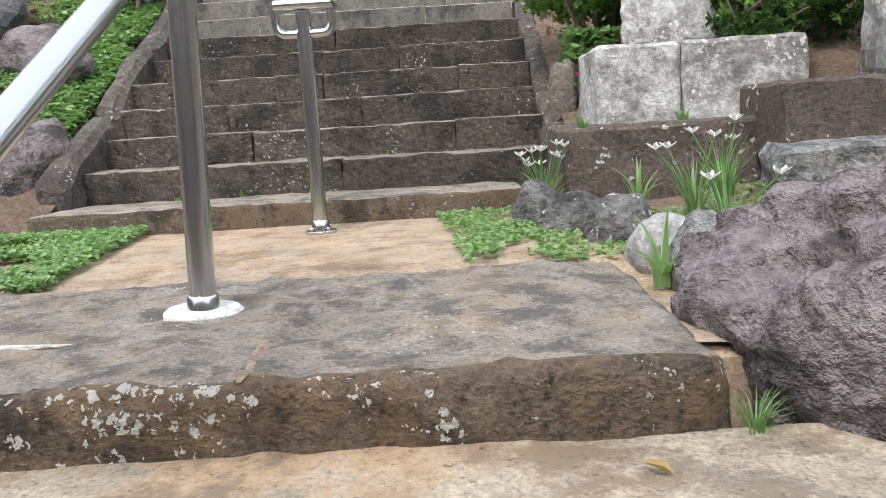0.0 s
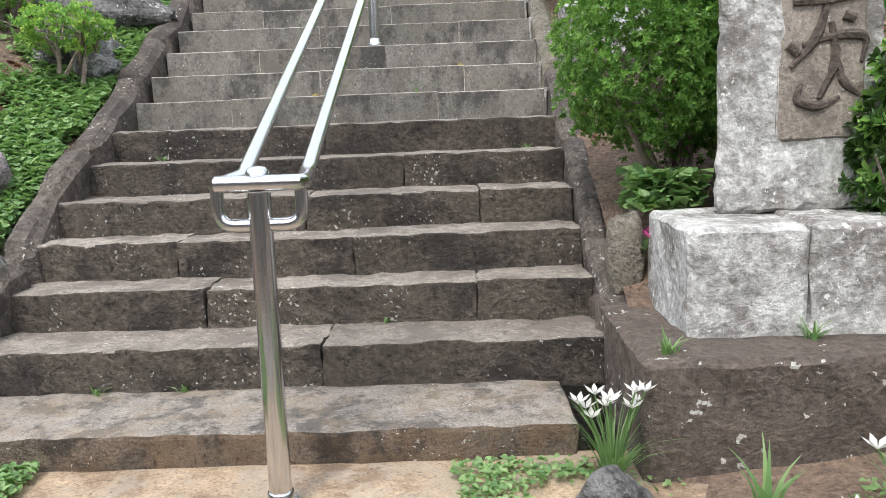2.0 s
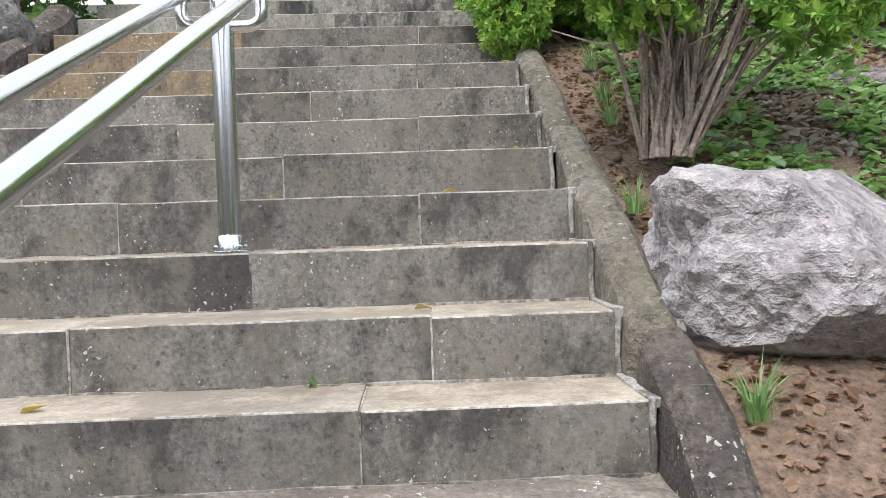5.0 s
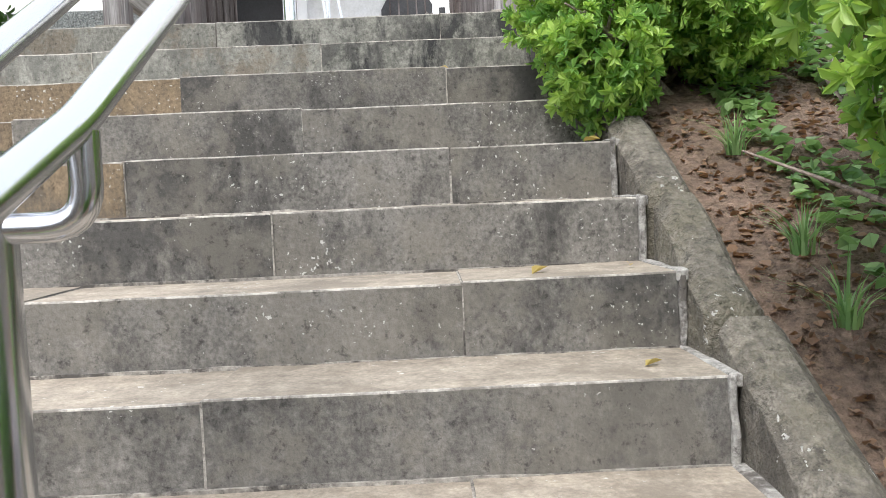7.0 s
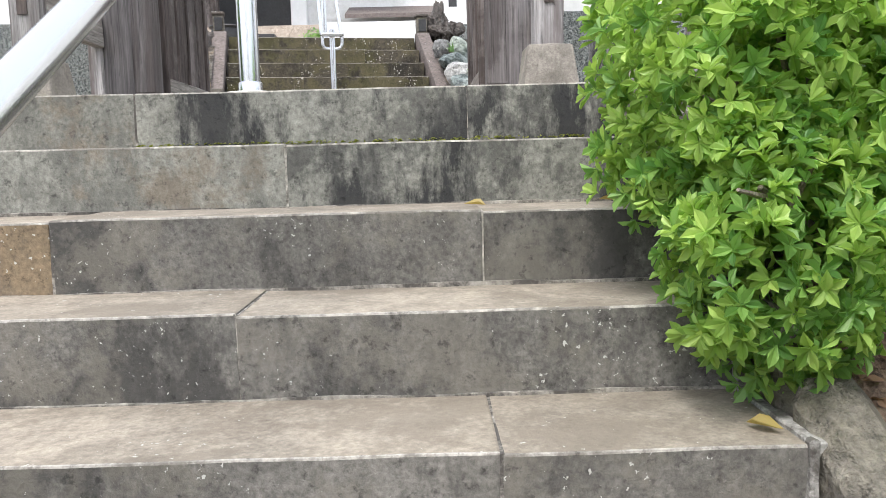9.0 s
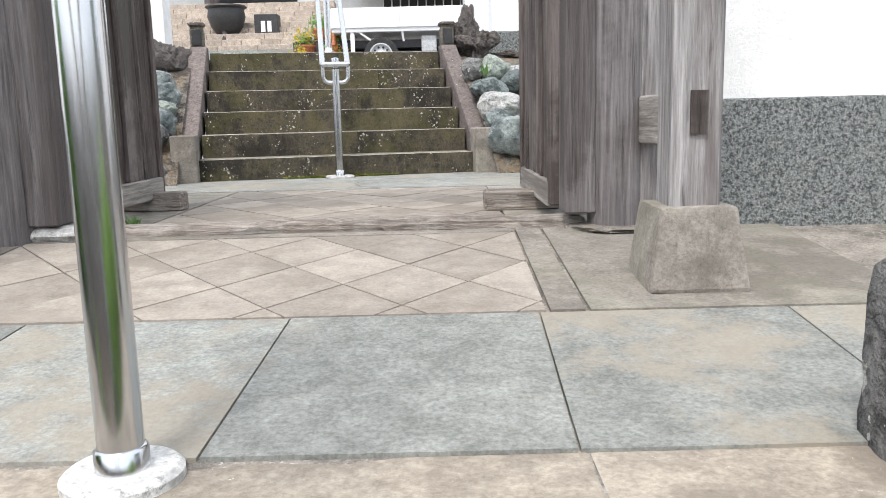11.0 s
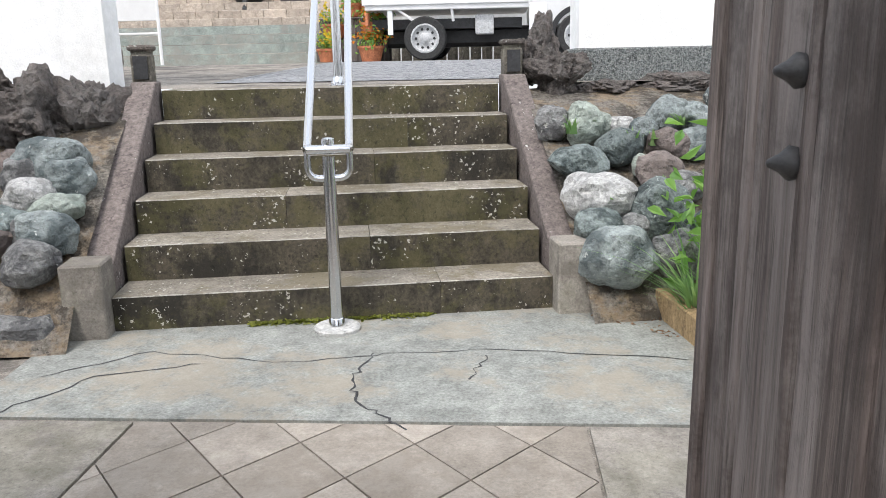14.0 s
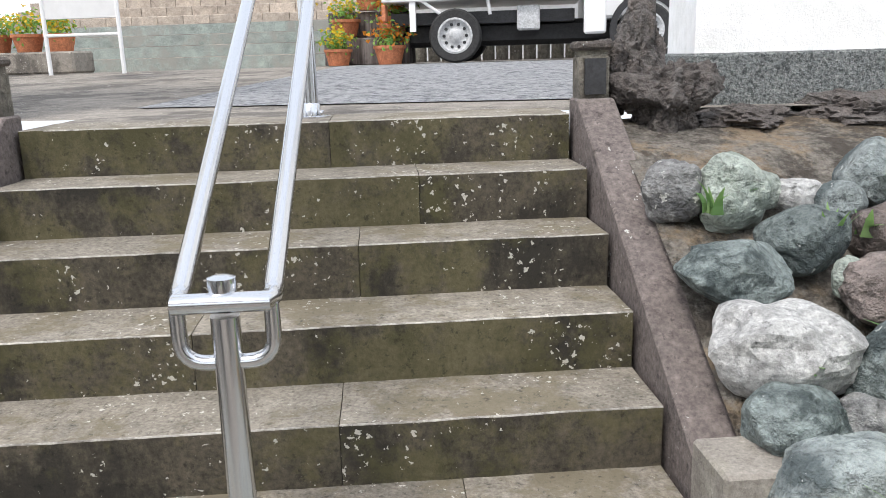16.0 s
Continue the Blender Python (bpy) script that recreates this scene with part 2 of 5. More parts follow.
WOOD_MID = mat("violet_grey_timber", (0.14, 0.122, 0.122), (0.34, 0.315, 0.315), 12, 0.85, 0.8, 80, stain=((0.06, 0.046, 0.042), 3, 0.6), stain2=((0.34, 0.32, 0.32), 1.2, 0.25), streak=0.04, gain=0.54, contrast=0.36)
PANEL = mat("brown_carved_stone", (0.17, 0.145, 0.122), (0.31, 0.275, 0.235), 5, 0.95, 0.7, 60, spots=((0.7, 0.7, 0.67), 36, 0.35), stain=((0.11, 0.092, 0.078), 3, 0.6), bump_d=0.012)
# Pale nosing bevel: some wear, and a bright edge highlight painted in.
NOSING = mat("worn_lit_edge", (0.36, 0.335, 0.3), (0.55, 0.52, 0.47), 9, 0.85, 0.4, 70, stain=((0.16, 0.145, 0.125), 6, 0.8), gain=0.85)
JOINT = mat("joint_mortar", (0.2, 0.185, 0.16), (0.5, 0.47, 0.42), 11, 0.95, 0.5, 60, stain=((0.06, 0.055, 0.05), 6, 0.9), gain=0.8)
MORTAR_GREY = mat("grey_mortar", (0.26, 0.25, 0.23), (0.52, 0.51, 0.48), 11, 0.95, 0.5, 60, stain=((0.1, 0.09, 0.08), 6, 0.9), gain=0.8)
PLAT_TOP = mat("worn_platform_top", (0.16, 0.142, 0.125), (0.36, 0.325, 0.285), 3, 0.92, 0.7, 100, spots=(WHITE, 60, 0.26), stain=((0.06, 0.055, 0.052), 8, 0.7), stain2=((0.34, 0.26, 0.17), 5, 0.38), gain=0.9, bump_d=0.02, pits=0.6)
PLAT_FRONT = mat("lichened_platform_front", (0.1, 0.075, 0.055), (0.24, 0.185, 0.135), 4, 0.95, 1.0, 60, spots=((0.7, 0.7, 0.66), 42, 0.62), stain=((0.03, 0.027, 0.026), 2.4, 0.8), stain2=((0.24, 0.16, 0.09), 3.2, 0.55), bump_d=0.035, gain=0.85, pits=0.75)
SANDY = mat("sand_washed_concrete", (0.22, 0.19, 0.155), (0.42, 0.36, 0.28), 3, 0.95, 0.6, 90, stain=((0.42, 0.29, 0.17), 2.0, 0.8), stain2=((0.09, 0.078, 0.066), 4.0, 0.6), gain=0.9)
STEEL = bpy.data.materials.new("polished_steel")
STEEL.use_nodes = True
for key, val in (("Base Color", (0.66, 0.67, 0.69, 1)), ("Metallic", 1.0), ("Roughness", 0.15)):
    STEEL.node_tree.nodes["Principled BSDF"].inputs[key].default_value = val
scuff = STEEL.node_tree.nodes.new("ShaderNodeTexNoise")
scuff.inputs["Scale"].default_value, scuff.inputs["Detail"].default_value = 18, 6
scuff_range = STEEL.node_tree.nodes.new("ShaderNodeMapRange")
scuff_range.inputs[3].default_value, scuff_range.inputs[4].default_value = 0.12, 0.26
STEEL.node_tree.links.new(scuff.outputs["Fac"], scuff_range.inputs[0])
STEEL.node_tree.links.new(scuff_range.outputs[0], STEEL.node_tree.nodes["Principled BSDF"].inputs["Roughness"])
ROCK_DK = mat("dark_lichened_rock", (0.06, 0.058, 0.058), (0.22, 0.215, 0.21), 5, 0.9, 1.0, 30, spots=(WHITE, 26, 0.45), stain=((0.03, 0.029, 0.031), 4, 0.85), stain2=((0.32, 0.32, 0.31), 7, 0.4), bump_d=0.05, gain=0.85)
FALLEN = leaf_mat("fallen_leaf", (0.3, 0.2, 0.05), (0.55, 0.45, 0.16), (0.4, 0.3, 0.08))
MORTAR = mat("mortar", (0.5, 0.5, 0.47), (0.68, 0.67, 0.63), 8, 0.95, 0.6, 60)
GRAVEL = mat("blue_grey_gravel", (0.2, 0.21, 0.23), (0.5, 0.51, 0.53), 30, 0.95, 1.0, 60, stain=((0.1, 0.105, 0.115), 14, 0.75), stain2=((0.62, 0.62, 0.63), 20, 0.5), bump_d=0.03)
BARK = mat("bark", (0.13, 0.1, 0.08), (0.34, 0.28, 0.24), 12, 0.95, 0.8, 60, streak=0.2)
PAINT = mat("white_car_paint", (0.8, 0.8, 0.8), (0.83, 0.83, 0.83), 3, 0.3, 0.0, 40, contrast=0.03, grainy=0.03)
RUBBER = mat("black_rubber", (0.018, 0.018, 0.018), (0.035, 0.035, 0.035), 8, 0.8, 0.2, 60)
BLACK = mat("black_metal", (0.015, 0.015, 0.016), (0.04, 0.04, 0.042), 5, 0.5, 0.2, 60)
GREY_METAL = mat("grey_painted_metal", (0.4, 0.42, 0.43), (0.52, 0.53, 0.54), 4, 0.45, 0.1, 60)
TERRA = mat("terracotta", (0.42, 0.13, 0.06), (0.55, 0.2, 0.1), 5, 0.85, 0.2, 60)
LEAF = leaf_mat("shrub_leaf", (0.07, 0.18, 0.045), (0.3, 0.5, 0.13), (0.28, 0.52, 0.09))
LEAF_LIGHT = leaf_mat("young_leaf", (0.16, 0.32, 0.06), (0.52, 0.7, 0.19), (0.42, 0.62, 0.1))
LEAF_BOX = leaf_mat("clipped_leaf", (0.03, 0.09, 0.02), (0.17, 0.33, 0.07), (0.18, 0.36, 0.06))
LEAF_DARK = leaf_mat("dark_leaf", (0.02, 0.05, 0.012), (0.06, 0.13, 0.03), (0.06, 0.14, 0.02))
CLOVER = leaf_mat("clover_leaf", (0.1, 0.22, 0.08), (0.34, 0.5, 0.21), (0.25, 0.42, 0.12))
YELLOW = leaf_mat("yellow_flower", (0.6, 0.4, 0.02), (0.75, 0.6, 0.05), (0.6, 0.45, 0.05))
ORANGE = leaf_mat("orange_flower", (0.65, 0.2, 0.02), (0.75, 0.32, 0.03), (0.6, 0.25, 0.05))
PETAL = leaf_mat("white_petal", (0.75, 0.75, 0.72), (0.85, 0.85, 0.82), (0.6, 0.6, 0.55))
PINK = leaf_mat("pink_petal", (0.6, 0.05, 0.25), (0.75, 0.1, 0.38), (0.6, 0.1, 0.3))
LITTER = leaf_mat("dry_leaf", (0.16, 0.09, 0.055), (0.42, 0.28, 0.18), (0.2, 0.1, 0.04))


# ---- helpers of the scene ----
def part(name, bm, material, parent=None, label="", smooth=False):
    """Links a bmesh as one mesh object, under a thing or on its own."""
    me = bpy.data.meshes.new(name)
    bm.to_mesh(me)
    bm.free()
    for m in material if isinstance(material, (list, tuple)) else (material,):
        me.materials.append(m)
    if smooth:
        me.shade_smooth()
        me.set_sharp_from_angle(angle=radians(55))
    ob = new(name, me)
    ob.parent = parent
    if label:
        ob["label"] = label
    return ob


def thing(name, label, category, group="", kind=""):
    return tagged(new(name), label, category, group, kind)


def box(x0, x1, y0, y1, z0, z1, bevel=0.0, cut=0.0, rough=0.0, seed=0, m=None, segs=1):
    """A box, bevelled, cut into a grid of about cut metres and roughened by noise."""
    bm = bmesh.new()
    bmesh.ops.create_cube(bm, size=1, matrix=Matrix.Translation(((x0 + x1) / 2, (y0 + y1) / 2, (z0 + z1) / 2)) @ Matrix.Diagonal((x1 - x0, y1 - y0, z1 - z0, 1)))
    if bevel:
        bmesh.ops.bevel(bm, geom=bm.edges[:], offset=bevel, segments=segs, profile=0.6, affect="EDGES")
    if cut:
        for axis, (a, b) in enumerate(((x0, x1), (y0, y1), (z0, z1))):
            n = int((b - a) / cut)
            for i in range(1, n):
                co, no = [0, 0, 0], [0, 0, 0]
                co[axis], no[axis] = a + (b - a) * i / n, 1
                bmesh.ops.bisect_plane(bm, geom=bm.verts[:] + bm.edges[:] + bm.faces[:], plane_co=co, plane_no=no)
    if rough:
        for v in bm.verts:
            p = v.co * 7 + Vector((seed * 3.3, seed * 1.7, 0))
            v.co += Vector((noise.noise(p), noise.noise(p + Vector((9, 0, 0))), noise.noise(p + Vector((0, 9, 0))))) * rough * 0.6
            p = v.co * 24 + Vector((seed, 0, 0))
            v.co += Vector((noise.noise(p), noise.noise(p + Vector((9, 0, 0))), noise.noise(p + Vector((0, 9, 0))))) * rough * 0.75
    if m:
        bmesh.ops.transform(bm, matrix=m, verts=bm.verts)
    return bm


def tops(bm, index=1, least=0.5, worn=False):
    """Faces that look up get the second material, worn nosings the third, which also paints their highlight."""
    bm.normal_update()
    # splits one stone into shaded risers and lit tops by face direction
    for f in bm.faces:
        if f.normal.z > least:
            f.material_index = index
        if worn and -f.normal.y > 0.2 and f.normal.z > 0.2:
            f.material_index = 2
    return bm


def prism(points, x0, x1, bevel=0.0):
    """A profile in y and z, drawn out along x."""
    bm = bmesh.new()
    a = [bm.verts.new((x0, y, z)) for y, z in points]
    b = [bm.verts.new((x1, y, z)) for y, z in points]
    n = len(points)
    bm.faces.new(a), bm.faces.new(b[::-1])
    for i in range(n):
        bm.faces.new((a[i], b[i], b[(i + 1) % n], a[(i + 1) % n]))
    bmesh.ops.recalc_face_normals(bm, faces=bm.faces)
    if bevel:
        bmesh.ops.bevel(bm, geom=bm.edges[:], offset=bevel, segments=1, affect="EDGES")
    return bm


def tube(points, r, sides=14, closed=False, bm=None, radii=None):
    """A round bar along points."""
    bm = bm or bmesh.new()
    pts = [Vector(p) for p in points]
    rings = []
    for i, p in enumerate(pts):
        a = pts[i - 1] if i or closed else p
        b = pts[(i + 1) % len(pts)] if i < len(pts) - 1 or closed else p
        d = (b - a).normalized()
        u = d.cross(Vector((0.13, 0.31, 0.94))).normalized()
        if abs(d.z) > 0.92:
            u = d.cross(Vector((0, 1, 0))).normalized()
        w = d.cross(u)
        rr = radii[i] if radii else r
        rings.append([bm.verts.new(p + (u * math.cos(t) + w * math.sin(t)) * rr) for t in (2 * math.pi * k / sides for k in range(sides))])
    n = len(rings)
    for i in range(n if closed else n - 1):
        a, b = rings[i], rings[(i + 1) % n]
        best = min(range(sides), key=lambda o: (a[0].co - b[o].co).length)
        for k in range(sides):
            bm.faces.new((a[k], a[(k + 1) % sides], b[(k + 1 + best) % sides], b[(k + best) % sides]))
    if not closed:
        bm.faces.new(rings[0][::-1]), bm.faces.new(rings[-1])
    bmesh.ops.recalc_face_normals(bm, faces=bm.faces)
    return bm


def rounded(points, radius, steps=6):
    """A line of points with its corners rounded off."""
    pts = [Vector(p) for p in points]
    out = [pts[0]]
    for a, b, c in zip(pts, pts[1:], pts[2:]):
        r1 = min(radius, (a - b).length * 0.45, (c - b).length * 0.45)
        p, q = b + (a - b).normalized() * r1, b + (c - b).normalized() * r1
        for i in range(steps + 1):
            t = i / steps
            out.append(p * (1 - t) ** 2 + b * 2 * t * (1 - t) + q * t * t)
    return out + [pts[-1]]


def lathe(profile, sides=20, m=None, ring=False):
    bm = bmesh.new()
    rings = [[bm.verts.new((r * math.cos(2 * math.pi * k / sides), r * math.sin(2 * math.pi * k / sides), z)) for k in range(sides)] for r, z in profile]
    for a, b in zip(rings, rings[1:]):
        for k in range(sides):
            bm.faces.new((a[k], a[(k + 1) % sides], b[(k + 1) % sides], b[k]))
    if ring:
        for k in range(sides):
            bm.faces.new((rings[-1][k], rings[-1][(k + 1) % sides], rings[0][(k + 1) % sides], rings[0][k]))
    else:
        bm.faces.new(rings[0][::-1]), bm.faces.new(rings[-1])
    bmesh.ops.recalc_face_normals(bm, faces=bm.faces)
    if m:
        bmesh.ops.transform(bm, matrix=m, verts=bm.verts)
    return bm


def rock_mesh(size, seed, rough=0.22, detail=4, flat=0.0, boxy=0.0, fine=0.05):
    bm = bmesh.new()
    bmesh.ops.create_icosphere(bm, subdivisions=detail, radius=1)
    for v in bm.verts:
        d = v.co.normalized()
        if boxy:
            k = max(abs(d.x), abs(d.y), abs(d.z))
            d = d.lerp(d / k * 0.8, boxy)
        p = d * 1.3 + Vector((seed * 5.1, seed * 2.3, seed))
        r = 1 + rough * noise.noise(p) * 1.6 + rough * 0.5 * noise.noise(p * 2.7) + fine * noise.noise(p * 7) + fine * 0.5 * noise.noise(p * 15)
        # flat broken faces
        for k in range(5):
            q = Vector((math.sin(seed * 3 + k * 2.4), math.cos(seed * 5 + k * 1.9), math.sin(seed + k * 3.1))).normalized()
            h = 0.78 + 0.12 * math.sin(seed * 7 + k)
            if flat and d.dot(q) * r > h:
                r = r * (1 - flat) + flat * h / max(d.dot(q), 0.3)
        v.co = Vector((d.x * size[0], d.y * size[1], d.z * size[2])) * r
    return bm


def rock(name, place, size, seed, material, label, turn=0.0, tilt=0.0, group="", category="rock", **kw):
    bm = rock_mesh(size, seed, **kw)
    ob = part(name, bm, material, smooth=kw.get("flat", 0) < 0.5)
    ob.matrix_world = pose(*place, tilt, 0, turn)
    return tagged(ob, label, category, group)


def leaf_cloud(name, places, normals, length, width, material, parent=None, seed=1, spread=0.8, fold=0.25, label="", along=None):
    """Many small folded leaves, one at each place, facing about its normal."""
    rng = np.random.default_rng(seed)
    n = len(places)
    nn = normals + rng.normal(0, spread, (n, 3))
    nn /= np.linalg.norm(nn, axis=1, keepdims=True)
    t = np.cross(nn, rng.normal(0, 1, (n, 3))) if along is None else along
    t = t - nn * (t * nn).sum(1, keepdims=True)
    t /= np.linalg.norm(t, axis=1, keepdims=True) + 1e-9
    s = np.cross(nn, t)
    size = rng.uniform(0.65, 1.3, (n, 1))
    L, W = length * size, width * size
    a = places - t * L * 0.5
    b = places + t * L * 0.5 - nn * L * 0.12
    mid = places + nn * W * fold * 0.0
    c = mid + s * W * 0.5 + nn * W * fold
    d = mid - s * W * 0.5 + nn * W * fold
    c2 = places + t * L * 0.25 + s * W * 0.42 + nn * W * fold
    d2 = places + t * L * 0.25 - s * W * 0.42 + nn * W * fold
    verts = np.stack([a, c, c2, b, d2, d], 1).reshape(-1, 3)
    base = np.arange(n)[:, None] * 6
    faces = np.concatenate([base + [0, 1, 2, 3], base + [0, 3, 4, 5]], 1).reshape(-1, 4)
    me = bpy.data.meshes.new(name)
    me.from_pydata(verts.tolist(), [], faces.tolist())
    me.materials.append(material)
    ob = new(name, me)
    ob.parent = parent
    if label:
        ob["label"] = label
    return ob


def rosettes(places, axes, length, count, seed):
    """Whorls of leaves round each shoot tip: places, normals and directions of the leaves."""
    rng = np.random.default_rng(seed)
    ax = axes + rng.normal(0, 0.55, axes.shape)
    ax /= np.linalg.norm(ax, axis=1, keepdims=True)
    u = np.cross(ax, rng.normal(0, 1, ax.shape))
    u /= np.linalg.norm(u, axis=1, keepdims=True) + 1e-9
    w = np.cross(ax, u)
    ps, ns, ts = [], [], []
    for k in range(count):
        a = 2.4 * k
        lift = 0.25 + 0.9 * k / count
        d = u * math.cos(a) + w * math.sin(a) + ax * lift
        d /= np.linalg.norm(d, axis=1, keepdims=True)
        ps.append(places + d * length * 0.5 + ax * length * 0.12 * k / count)
        ns.append(ax - d * (ax * d).sum(1, keepdims=True) + rng.normal(0, 0.12, ax.shape))
        ts.append(d)
    return np.concatenate(ps), np.concatenate(ns), np.concatenate(ts)


def crown_points(n, lobes, seed, shell=0.35):
    """Points near the skins of several ellipsoids, with gaps by noise."""
    rng = np.random.default_rng(seed)
    out, nor = [], []
    weights = np.array([l[3] * l[4] + l[4] * l[5] + l[3] * l[5] for l in lobes])
    for lobe, w in zip(lobes, weights / weights.sum()):
        k = int(n * w)
        d = rng.normal(0, 1, (k, 3))
        d /= np.linalg.norm(d, axis=1, keepdims=True)
        r = 1 - shell * rng.random((k, 1)) ** 1.6
        lump = np.array([noise.noise(Vector((v[0] * 2.6 + seed, v[1] * 2.6, v[2] * 2.6))) for v in d])[:, None]
        small = np.array([noise.noise(Vector((v[0] * 6.5, v[1] * 6.5 + seed, v[2] * 6.5))) for v in d])[:, None]
        r = r * (1 + 0.24 * lump + 0.2 * small)
        p = d * r * np.array(lobe[3:6]) + np.array(lobe[:3])
        keep = rng.random(k) < np.clip(1.05 + 1.2 * lump[:, 0], 0.15, 1)
        out.append(p[keep]), nor.append(d[keep] + np.array([0, 0, 0.5]))
    return np.concatenate(out), np.concatenate(nor)


def shrub(label, base, lobes, n, leaf, seed, material=None, light=None, stems=9, stem_r=0.012, light_share=0.35, reach=0.75):
    root = thing("shrub", label, "shrub")
    root.location = base
    rng = random.Random(seed)
    for i in range(stems):
        lobe = lobes[i % len(lobes)]
        end = Vector((lobe[0] + rng.uniform(-1, 1) * lobe[3] * reach, lobe[1] + rng.uniform(-1, 1) * lobe[4] * reach, lobe[2] + rng.uniform(-0.3, 0.6) * lobe[5])) - Vector(base)
        a = rng.uniform(0, 6.28)
        st = Vector((0.08 * math.cos(a), 0.08 * math.sin(a), -0.05))
        m1 = st.lerp(end, 0.45) + Vector((rng.uniform(-0.06, 0.06), rng.uniform(-0.06, 0.06), 0.05))
        bm = tube([st, m1, end], 0, 6, radii=[stem_r * 1.4, stem_r, stem_r * 0.4])
        for k in range(3):
            f = m1.lerp(end, 0.2 + 0.25 * k)
            tube([f, f + Vector((rng.uniform(-0.2, 0.2), rng.uniform(-0.2, 0.2), rng.uniform(0.02, 0.2)))], 0, 5, bm=bm, radii=[stem_r * 0.6, stem_r * 0.25])
        part("stem", bm, BARK, root, smooth=True)
    whorl = 7
    pts, nor = crown_points(int(n * 1.35 / whorl), lobes, seed)
    pts = pts - np.array(base)
    cut = int(len(pts) * (1 - light_share))
    order = np.argsort(pts[:, 2] + np.random.default_rng(seed).normal(0, 0.5, len(pts)))
    lo, hi = order[:cut], order[cut:]
    for name, pick, mt, label2 in (("foliage", lo, material or LEAF, ""), ("young_foliage", hi, light or LEAF_LIGHT, "bright young leaves")):
        p, q, d = rosettes(pts[pick], nor[pick], leaf, whorl, seed)
        leaf_cloud(name, p, q, leaf, leaf * 0.42, mt, root, seed, spread=0.05, label=label2, along=d)
    return root


# ---- plan ----
# nosings of the long flight: y by step, z by rise
STEP_Y = [0.02, 0.34, 0.612, 0.89, 1.21, 1.52, 1.88, 2.17, 2.475, 2.755, 3.09, 3.385, 3.695, 3.985, 4.3, 4.605, 4.925, 5.225]
RISE, KERB_TOP = 0.17, 0.15
XL, XR = -1.38, 1.095
F1, F2 = 3.21, 3.335


def step_z(k):
    return KERB_TOP + RISE * k


def slope_z(y):
    """Line of the nosings."""
    return np.interp(y, [-0.6, 0.0, *STEP_Y[1:], 5.5, 7.0], [0.1, 0.32, *[step_z(k) for k in range(2, 19)], F1, F2])


JOINTS = {1: (0.0,), 2: (-0.55, 0.62), 3: (-0.75, 0.065), 4: (-0.2, 0.656), 5: (0.27,), 6: (-0.186,), 7: (-0.8, 0.45), 8: (-0.3, 0.62), 9: (-0.75, 0.1), 10: (-0.38, 0.6), 11: (-0.85, 0.105), 12: (-0.36, 0.61), 13: (-0.8, 0.134),
          14: (-0.346, 0.614), 15: (-0.82, 0.136), 16: (-0.35, 0.631), 17: (-0.8, 0.134), 18: (-0.364, 0.634)}
SMOOTH_X0 = {1: -1.5, 2: -1.48, 3: -1.45, 4: -1.43, 5: -1.42, 6: -1.4}

flight = thing("stairs_1", "long weathered stone stairway of rough and cut blocks", "stairs", kind="structure")
for k in range(1, 19):
    y0, z1 = STEP_Y[k - 1], step_z(k)
    y1 = STEP_Y[k] + 0.06 if k < 18 else y0 + 0.34
    edges = [SMOOTH_X0.get(k, XL), *JOINTS[k], XR + (0.02 if k < 7 else 0)]
    for i, (a, b) in enumerate(zip(edges, edges[1:])):
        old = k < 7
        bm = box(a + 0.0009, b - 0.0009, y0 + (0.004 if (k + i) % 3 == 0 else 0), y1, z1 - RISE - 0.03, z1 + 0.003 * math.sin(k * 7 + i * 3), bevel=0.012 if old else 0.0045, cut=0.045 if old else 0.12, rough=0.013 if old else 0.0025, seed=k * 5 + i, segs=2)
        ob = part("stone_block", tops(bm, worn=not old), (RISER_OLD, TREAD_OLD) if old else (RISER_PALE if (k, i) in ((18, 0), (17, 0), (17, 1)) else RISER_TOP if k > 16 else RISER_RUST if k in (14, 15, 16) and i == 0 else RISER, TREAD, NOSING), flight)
        if not old and i < len(edges) - 2:
            part("mortar_joint", box(b - 0.0035, b + 0.0035, y0 + 0.0015, y1 - 0.07, z1 - RISE, z1 - 0.0015, cut=0.05, rough=0.002, seed=k), JOINT, flight)
    if k > 6:
        # mortar along the foot of the riser and at the kerb end
        part("mortar_joint", box(edges[0], XR, y0 - 0.007, y0 + 0.01, z1 - RISE - 0.01, z1 - RISE + 0.005, cut=0.06, rough=0.005, seed=k), JOINT, flight)
        part("mortar_joint", box(XR - 0.004, XR + 0.012, y0 - 0.012, y0 + 0.03, z1 - RISE, z1 + 0.004, bevel=0.004, cut=0.05, rough=0.008, seed=k + 40), MORTAR_GREY, flight)
        part("mortar_joint", box(XR - 0.006, XR + 0.022, y0 - 0.008, y1 - 0.06, z1 - 0.02, z1 + 0.006, bevel=0.003, cut=0.05, rough=0.006, seed=k + 60), MORTAR_GREY, flight)
# kerb step at the foot of the flight
kerb = part("stone_kerb", tops(box(-1.5, 0.93, -0.43, 0.06, -0.05, KERB_TOP, bevel=0.02, cut=0.08, rough=0.012, segs=2)), (CONC_DARK, PLAT_TOP))
tagged(kerb, "low concrete kerb step at the foot of the stairs", "step", kind="structure")

# platform and lower steps under the start of the walk
bm = box(-3.2, 1.08, -2.85, -1.78, -0.3, 0.04, bevel=0.055, cut=0.05, rough=0.02, seed=3, segs=5)
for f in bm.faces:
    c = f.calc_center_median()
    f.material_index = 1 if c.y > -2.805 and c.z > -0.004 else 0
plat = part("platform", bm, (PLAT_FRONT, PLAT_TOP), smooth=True)
